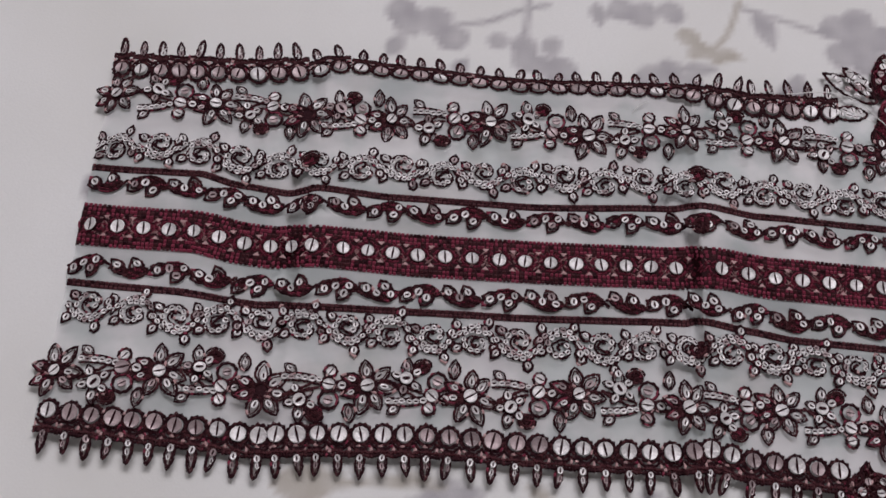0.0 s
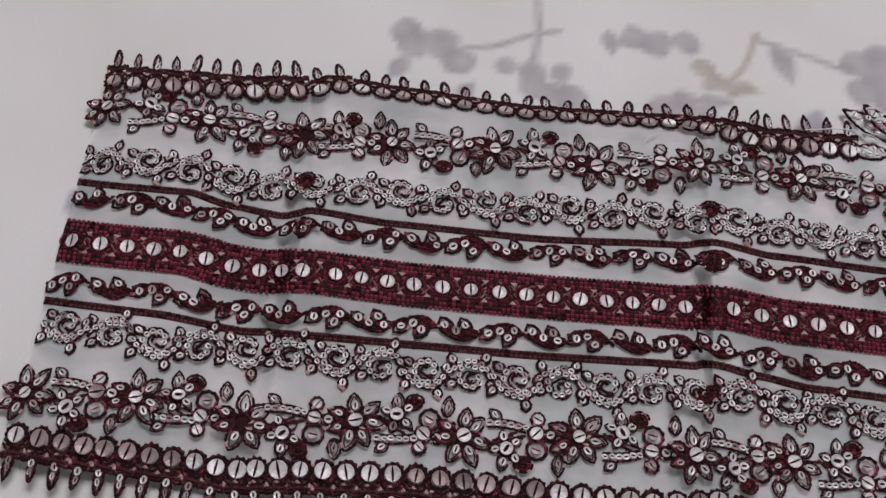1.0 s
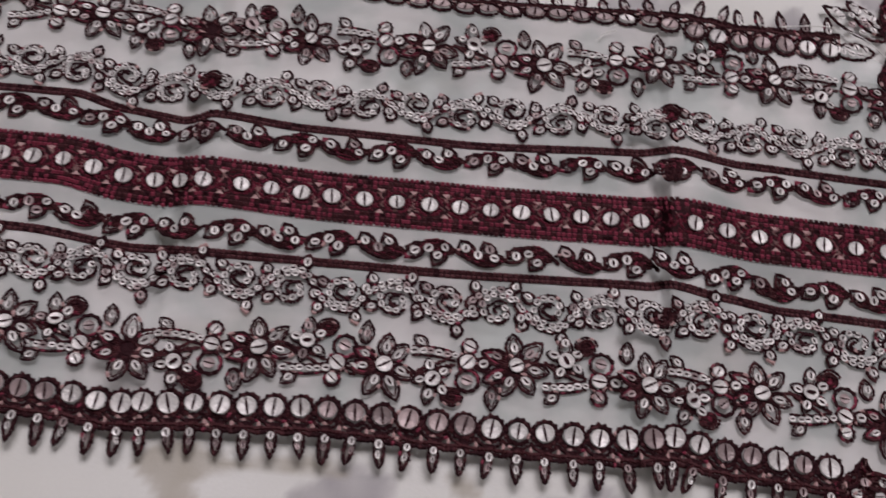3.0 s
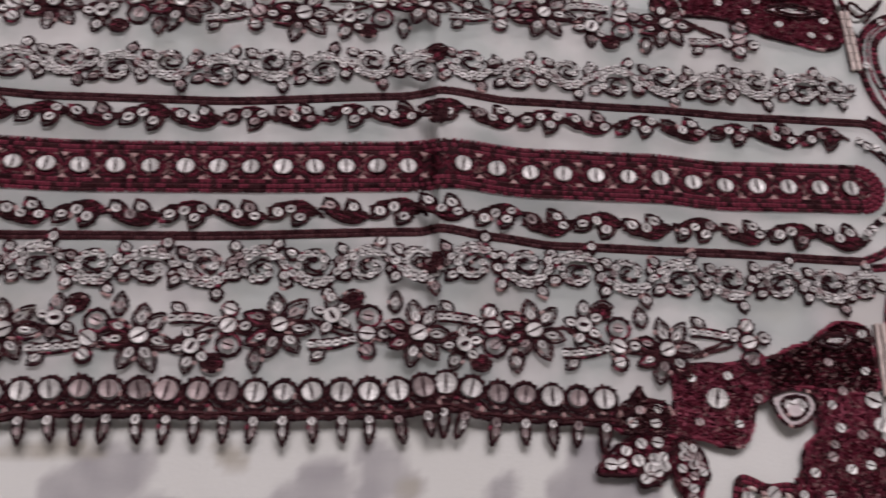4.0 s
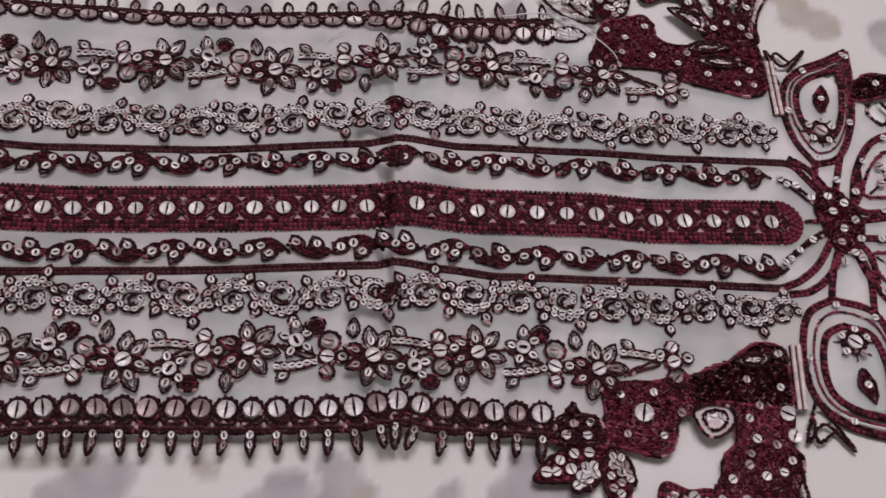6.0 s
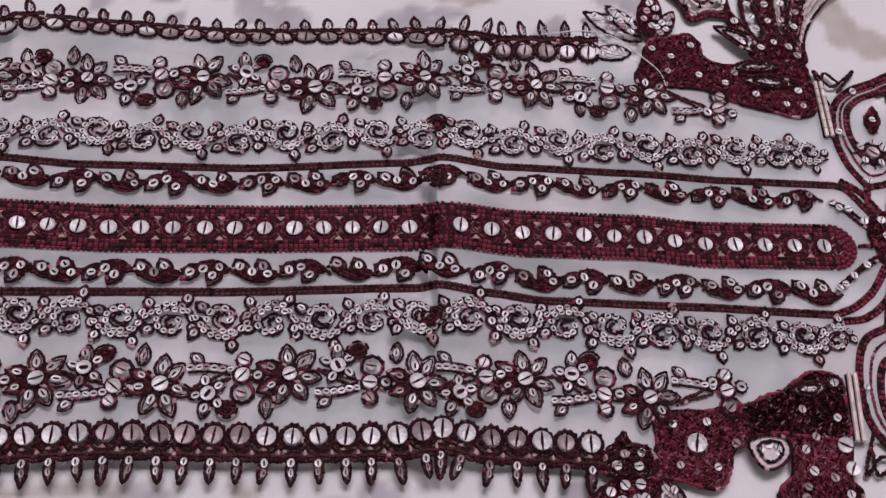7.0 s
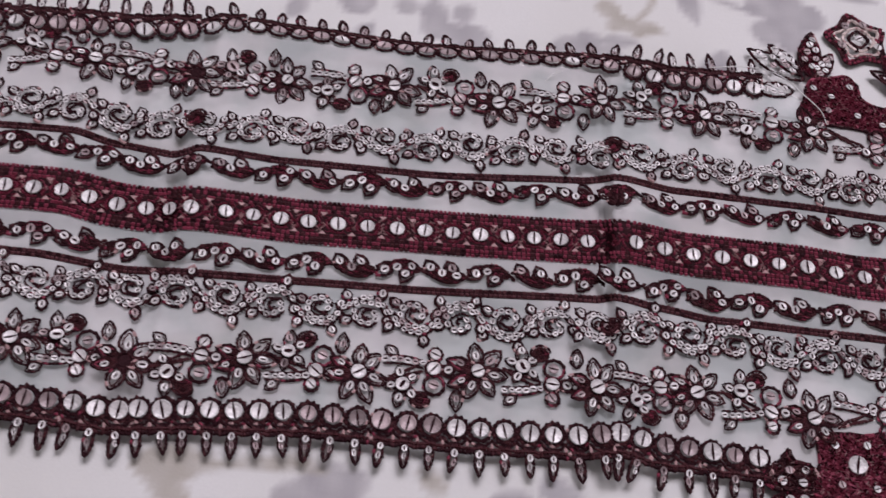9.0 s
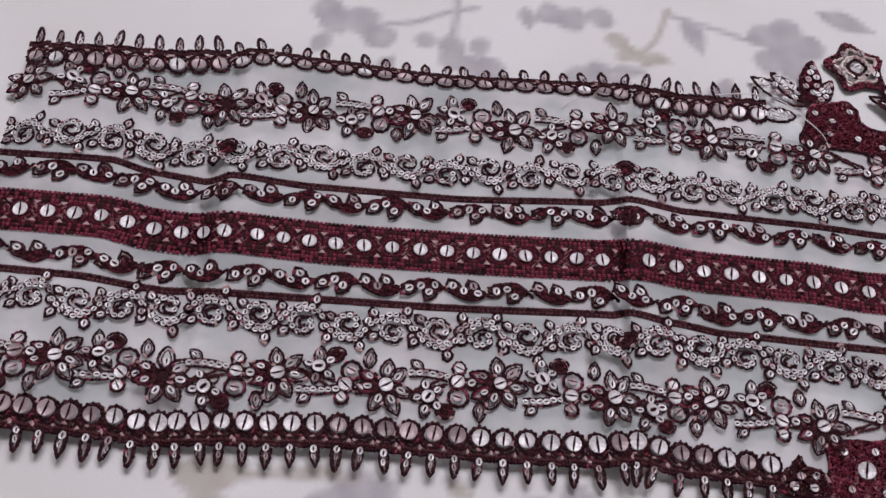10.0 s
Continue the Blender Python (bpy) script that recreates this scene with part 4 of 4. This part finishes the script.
    # feathered fan
    fan = filled("feather_fan", g((177, 162), (179, 167.5), (184, 170), (191, 169), (192.5, 161), (186, 159.5)), [MAROON, DARK], 75 * side, 1.4, "maroon feathered fan with pale curved threads")
    dots(fan, g((180, 165), (184, 167), (188, 165.5), (190, 162.5)), 2.1, 0.2)
    if side == -1:
        root = filled("fan_root", [(167.5, 53.5), (175, 53.6), (182, 52.6), (181.2, 47), (180.4, 42.7), (179.6, 36), (178.5, 29), (171, 28.5), (164.5, 29), (162.5, 35), (163.5, 41), (167.2, 45), (167.8, 50)], [PLUM, DARK, PINK, MAROON], 80, 1.6, "maroon satin-stitched root of the fan")
        dots(root, [(171, 50.5), (174, 53.5), (172, 45.5), (176.5, 44), (170, 42)], 2.1, 0.3)
        dots(root, [(180.5, 51.5), (181.2, 46)], 3.4, 0)
    for k, (base, tip, wide) in enumerate((((178.5, 164), (172.0, 178), 4.6), ((180.5, 166), (177.5, 186), 5.0), ((183.5, 167), (183.5, 194), 5.4), ((186.5, 167), (190.0, 195), 5.0), ((189, 166), (195.5, 190), 4.4))):
        a, b2 = f(base), f(tip)
        d = Vector((b2[0] - a[0], b2[1] - a[1], 0))
        ang = math.degrees(math.atan2(d.y, d.x))
        line = [(p.x, p.y) for p in moved(drop(d.length, wide, 20), a[0], a[1], ang)]
        if k % 2:
            ob = thread("open_feather", [line, [((p[0] - a[0]) * 0.8 + a[0] + d.x * 0.08, (p[1] - a[1]) * 0.8 + a[1] + d.y * 0.08) for p in line]], 0.38, DARK, closed=True)
        else:
            ob = filled("feather", line[::2], [MAROON, DARK], ang, 1.3)
        dots(ob, [(a[0] + d.x * t, a[1] + d.y * t) for t in ((0.28, 0.5, 0.72) if side == 1 else (0.35, 0.7))], 2.1, 0.25)
    for blade, vein in (
        (((191.4, 161), (193.5, 169), (197, 176), (204, 184), (213.5, 188.9), (206, 190.2), (198.5, 186), (193.5, 178.5), (190.5, 170)), ((191.5, 166), (195.5, 177), (202, 185.5), (210.5, 188.8))),
        (((189.6, 165), (191.5, 175), (195, 183.5), (200.5, 190), (209, 195.3), (201.5, 196), (194.5, 190.5), (190.5, 182), (188, 172)), ((189.3, 171), (193, 184), (199, 191.5), (206.5, 195))),
        (((187.4, 168), (188.8, 180), (192, 190), (197.5, 197), (203, 201.5), (196.5, 202), (190.5, 196), (187, 186), (185.8, 176)), ((187, 175), (189.5, 189), (195, 198), (200.5, 201)))):
        thread("fan_frond", [g(*blade)], 0.42, DARK, fan, "long curved frond in dark outline", closed=True)
        thread("pale_frond", [g(*vein), [(x - 0.9, y + 0.6 * side) for x, y in g(*vein)]], 0.34, BEAD, fan)
    pale = [g((177, 163), (170.5, 168), (167.5, 171.5), (173, 171), (178, 168)), g((171, 157.5), (176, 160), (184, 158.5), (178, 156.5)), g((173, 153.5), (180, 155.3), (188, 152.3), (180, 151.2))] if side == 1 else [[(157.8, 51.8), (162, 53.8), (166.8, 53.0), (167.2, 49.5), (163.6, 46.2), (160.0, 46.4)], [(170, 64.5), (174, 66.5), (179, 66), (175, 63)]]
    for pts in pale:
        c = (sum(p[0] for p in pts) / len(pts), sum(p[1] for p in pts) / len(pts))
        ground = Build()
        ground.patch([Vector(on_cloth(p.x, p.y, 0.55)) for p in spline(pts, 1.0, True)], 0, 0.1, 0.1)
        ob = part("pale_inset", ground.mesh("pale_inset", [PALE]), cloth, label="pale net inset in the stitched leaf")
        thread("inset_outline", [pts, [(c[0] + (x - c[0]) * 0.6, c[1] + (y - c[1]) * 0.6) for x, y in pts]], 0.4, DARK, ob, closed=True, lift=1.0)
        dots(ob, [(c[0] + (x - c[0]) * 0.45, c[1] + (y - c[1]) * 0.45) for x, y in pts[:4]], 2.2, 0.1)
    # beaded bar
    b = Build()
    ribbon(b, g((194.2, 153.5), (194.0, 135.8)) if side == 1 else [(184.4, 52.6), (185.7, 68.8)], 1.7, 0, 0.15)
    bar = part("beaded_bar", b.mesh("beaded_bar", [DARK]), cloth, label="upright bar of pale bugle beads")
    for k in range(7):
        for o in (-0.75, 0.75):
            x, y = (194.1 + o, 152.4 - 2.55 * k) if side == 1 else (184.5 + o + 0.18 * k, 53.6 + 2.35 * k)
            part("bead", BEAD_MESH, bar, at(x, y, 90 if side == 1 else 86, 0.3, size=1.35) @ Matrix.Diagonal((1.75, 0.85, 0.8, 1)))
    # pointed petal; the lower one is broader
    if side == 1:
        rim = [(201.5, 120.5), (197.3, 128), (195.8, 137), (197.5, 146), (203, 151.5), (210, 154.5), (216.8, 157.9), (217.7, 158.3), (217.7, 157.2), (216.8, 146), (214.0, 133), (208.5, 123.0)]
        stone, tear = (204.8, 131), (207, 141.5)
    else:
        rim = [(198.0, 81.2), (190.8, 77), (187.6, 66), (188.8, 55), (196, 48.5), (207.4, 45.0), (208.6, 44.4), (208.9, 45.8), (211, 56), (211.6, 66.7), (208.2, 77.4)]
        stone, tear = (201.0, 69.5), (202.0, 58.5)
    mid = (sum(p[0] for p in rim) / len(rim), sum(p[1] for p in rim) / len(rim))

    def shrunk(k):
        return [(mid[0] + (x - mid[0]) * k, mid[1] + (y - mid[1]) * k) for x, y in rim]

    petal = outline("pointed_petal", rim, True, label="large pointed petal in maroon outline")
    outline("inner_outline", shrunk(0.66), True, rows=(0.45, -0.45), parent=petal)
    thread("thin_outline", [shrunk(0.83)], 0.34, MAROON, petal, closed=True)
    thread("flourish", [g((196, 146), (193.8, 157.5), (198, 152.5), (205, 157.8), (199, 150.5)), g((195, 150), (196.5, 157), (201, 153))], 0.45, DARK, petal)
    thread("stone_ring", [[(stone[0] + r * math.cos(k), stone[1] + r * math.sin(k)) for k in (0, 1.57, 3.14, 4.71)] for r in (2.3, 3.1)], 0.42, DARK, petal, closed=True)
    filled("teardrop", [(tear[0] + dx, tear[1] + dy * side) for dx, dy in ((-0.6, -4.2), (-2.0, 0), (0.4, 3.6), (1.2, 4.6), (2.0, 0))], [MAROON, DARK], 80, 1.4, parent=petal)
    thread("fine_ray", [[(stone[0] + 3.2 * math.cos(a), stone[1] + 3.2 * math.sin(a)), (stone[0] + 5.4 * math.cos(a), stone[1] + 5.0 * math.sin(a))] for a in (0.0, 0.8, 2.3, 3.1, 3.9, 4.7, 5.5)], 0.22, DARK, petal)
    dots(petal, [stone], 3.8, 0.3)
    dots(petal, [(stone[0] + 3.6 * math.cos(a), stone[1] + 3.4 * math.sin(a)) for a in (0.4, 1.4, 2.6, 3.9, 5.2)] + [tear] + shrunk(0.92)[::2], 1.9, 0.15)


half_ornament(upper)
half_ornament(lower)

# hub and the two side petals
hub = filled("hub", [(198.5, 108), (202, 112.5), (206, 112), (209.5, 107), (210.5, 101), (207, 94.5), (202.5, 95), (200.5, 99.5)], [MAROON, DARK], 20, 1.6, "maroon stitched hub where the petals meet")
for pts in ([(204.5, 110), (206.5, 116), (209, 123.5)], [(201, 110), (200.5, 116), (201.5, 121.5)], [(203, 96), (200, 89), (197.8, 81)], [(207, 96), (209.3, 88), (208.4, 78)], [(209, 103.5), (217, 104.5), (227, 106.5)], [(208.5, 107), (212, 112), (213, 119)], [(208, 98), (211, 93), (211, 86)]):
    outline("ray", pts, rows=(0.45, -0.45), parent=hub)
dots(hub, [(203, 106), (206.5, 108.5), (205, 101), (208.5, 103.5), (203.5, 97), (206.5, 94), (202.5, 110.5), (206, 115.5), (203.2, 91.5), (209, 98)], 2.2, 0.1)
thread("spur", [[(194.8, 102.9), (199, 103.4), (203, 104)]], 0.6, MAROON)
outline("upper_curve", [(192.5, 121), (195.5, 119.5), (199.5, 114), (204, 108)])
outline("upper_inner_curve", [(194, 122.5), (199, 119), (203, 113), (206, 108)])
outline("lower_curve", [(185.5, 84.2), (191, 86.5), (196.5, 91), (201, 97.5)])
outline("lower_inner_curve", [(187, 82.5), (193, 83.5), (199, 88), (203.5, 95)])
for name, pts in (("vine_end", [(190, 115.5), (194, 112.5), (197.5, 109), (201.5, 106)]), ("vine_end", [(187, 90.5), (191.5, 94), (195.5, 97), (201, 100)])):
    ob = thread(name, [pts, [(x + 0.5, y + 1.3) for x, y in pts]], 0.45, DARK)
    dots(ob, [(p[0] + 0.4, p[1] + dice.uniform(-0.4, 1.2)) for p in pts[:3]] + [((pts[0][0] + pts[1][0]) / 2, (pts[0][1] + pts[1][1]) / 2)], 2.0, 0.05)

for sign in (1, -1):
    def h(*pts):
        return [(x, y) if sign == 1 else (x - 2.5, 204.5 - y) for x, y in pts]
    petal = outline("side_petal", h((209, 108), (212.5, 119), (219, 128), (227.5, 130), (232, 122), (230, 113), (222, 107.5), (213, 106)), True, label="rounded petal in maroon outline with pale stones")
    thread("inner_ring", [h((213, 111), (216, 119), (221.5, 124.5), (226.5, 124), (227.5, 117.5), (222.5, 111.5))], 0.5, MAROON, petal, closed=True)
    thread("sprig", [h((214.5, 111.5), (220, 116), (225, 122)), h((219, 115), (223.5, 114.5)), h((220, 117), (219.5, 121.5))], 0.35, DARK, petal)
    dots(petal, h((218, 114.5), (221, 117), (224, 119.5), (222.5, 113.5), (218.8, 119.8)), 2.7, 0.3)
    dots(petal, h((210.5, 112), (214.5, 121.5), (222, 129), (230.5, 125.5), (231, 116), (225.5, 109), (217, 106.5)), 1.9, 0.1)
    scroll_leaf = filled("scroll_leaf", h((215.5, 142), (217.5, 147), (223, 150.5), (229, 149.5), (238, 147), (247, 143), (246, 139), (236, 141.5), (227, 143), (220, 141.5)), [DARK, MAROON], 10 * sign, 1.4, "dark maroon scrolling leaf")
    dots(scroll_leaf, h((233, 146), (241, 142.5), (224, 147)), 2.0, 0.2)
    thread("tendril", [h((222, 142), (219.5, 137.5), (223, 133.5), (226, 137), (224, 141)), h((230, 141), (228, 135), (233, 131.5), (238, 134), (236, 139)), h((241, 139), (246, 134), (239, 129), (233, 128))], 0.5, DARK, scroll_leaf)
    dark_leaf = filled("dark_leaf", h((226, 107.5), (231, 111), (238, 110.5), (244, 107), (238, 104.3), (231, 104.3)), [DARK, MAROON], 0, 1.5, "dark maroon leaf")
    dots(dark_leaf, h((230, 107.5), (235, 107), (240, 107.5)), 2.2, 0.3)
end_leaf = filled("end_leaf", [(213.5, 57), (217, 60), (224, 59.5), (232, 55), (224, 53), (217, 54)], [DARK, MAROON], 0, 1.4, "dark maroon leaf below the petals")
dots(end_leaf, [(217.5, 57), (222, 56.5), (227, 56)], 2.2, 0.3)

CREASE_CURLS = ((89.6, 137.0, 10), (86.6, 82.5, 190), (89.9, 120.6, 80), (-22.8, 133.4, 10), (-21.5, 119.0, 80))
# dark leaves that close the lower border
closing = filled("closing_leaf", [(123.4, 49.8), (126.5, 50.8), (129.4, 54.6), (130.9, 52.0), (134.5, 51.2), (136.2, 48.5), (135.4, 44.9), (127.4, 44.6), (123.2, 46.2)], [BROWN, DARK, PINK, MAROON], 30, 1.2, "dark brown stitched leaves closing the border")
dots(closing, [(129.0, 49.6), (133.0, 49.8), (132.0, 46.8), (127.0, 46.9)], 2.1, 0.35)
for x, y, a in ((125.0, 48.2, 52), (129.6, 48.8, 12), (126.2, 46.6, -12)):
    m = part("leaf_outline", PETAL, closing, at(x, y, a, 0.75, size=0.9))

# dark curls added on the creases to stand for motifs darkened by the fold
for x, y, turn in CREASE_CURLS:
    part("crease_dark_curl", dice.choice(CURLS), cloth, at(x, y, turn, 0.7, size=0.95), label="dark brown stitched curl added where the crease darkens the motif")

# a loose white thread over the upper border's end
loose = Build()
loose.tube([Vector(on_cloth(p.x, p.y, 1.6 + 0.8 * math.sin(i / 9))) for i, p in enumerate(spline([(118, 166.5), (130, 167.5), (139, 165.5), (145, 160.5), (150, 155.5), (151.5, 150.5)], 1.0))], 0.17, bead=0.05, fleck=False)
tagged(new("loose_thread", loose.mesh("loose_thread", [SHEET])), "thin loose white thread lying across the embroidered border", "thread")


snip = Build()
snip.tube([Vector(on_cloth(p.x, p.y, 1.2)) for p in spline([(70.5, 156.5), (72.5, 159), (75.5, 160.5)], 0.8)], 0.14, bead=0.05, fleck=False)
tagged(new("loose_thread", snip.mesh("loose_thread", [SHEET])), "short snipped pale thread on the embroidered cloth", "thread")
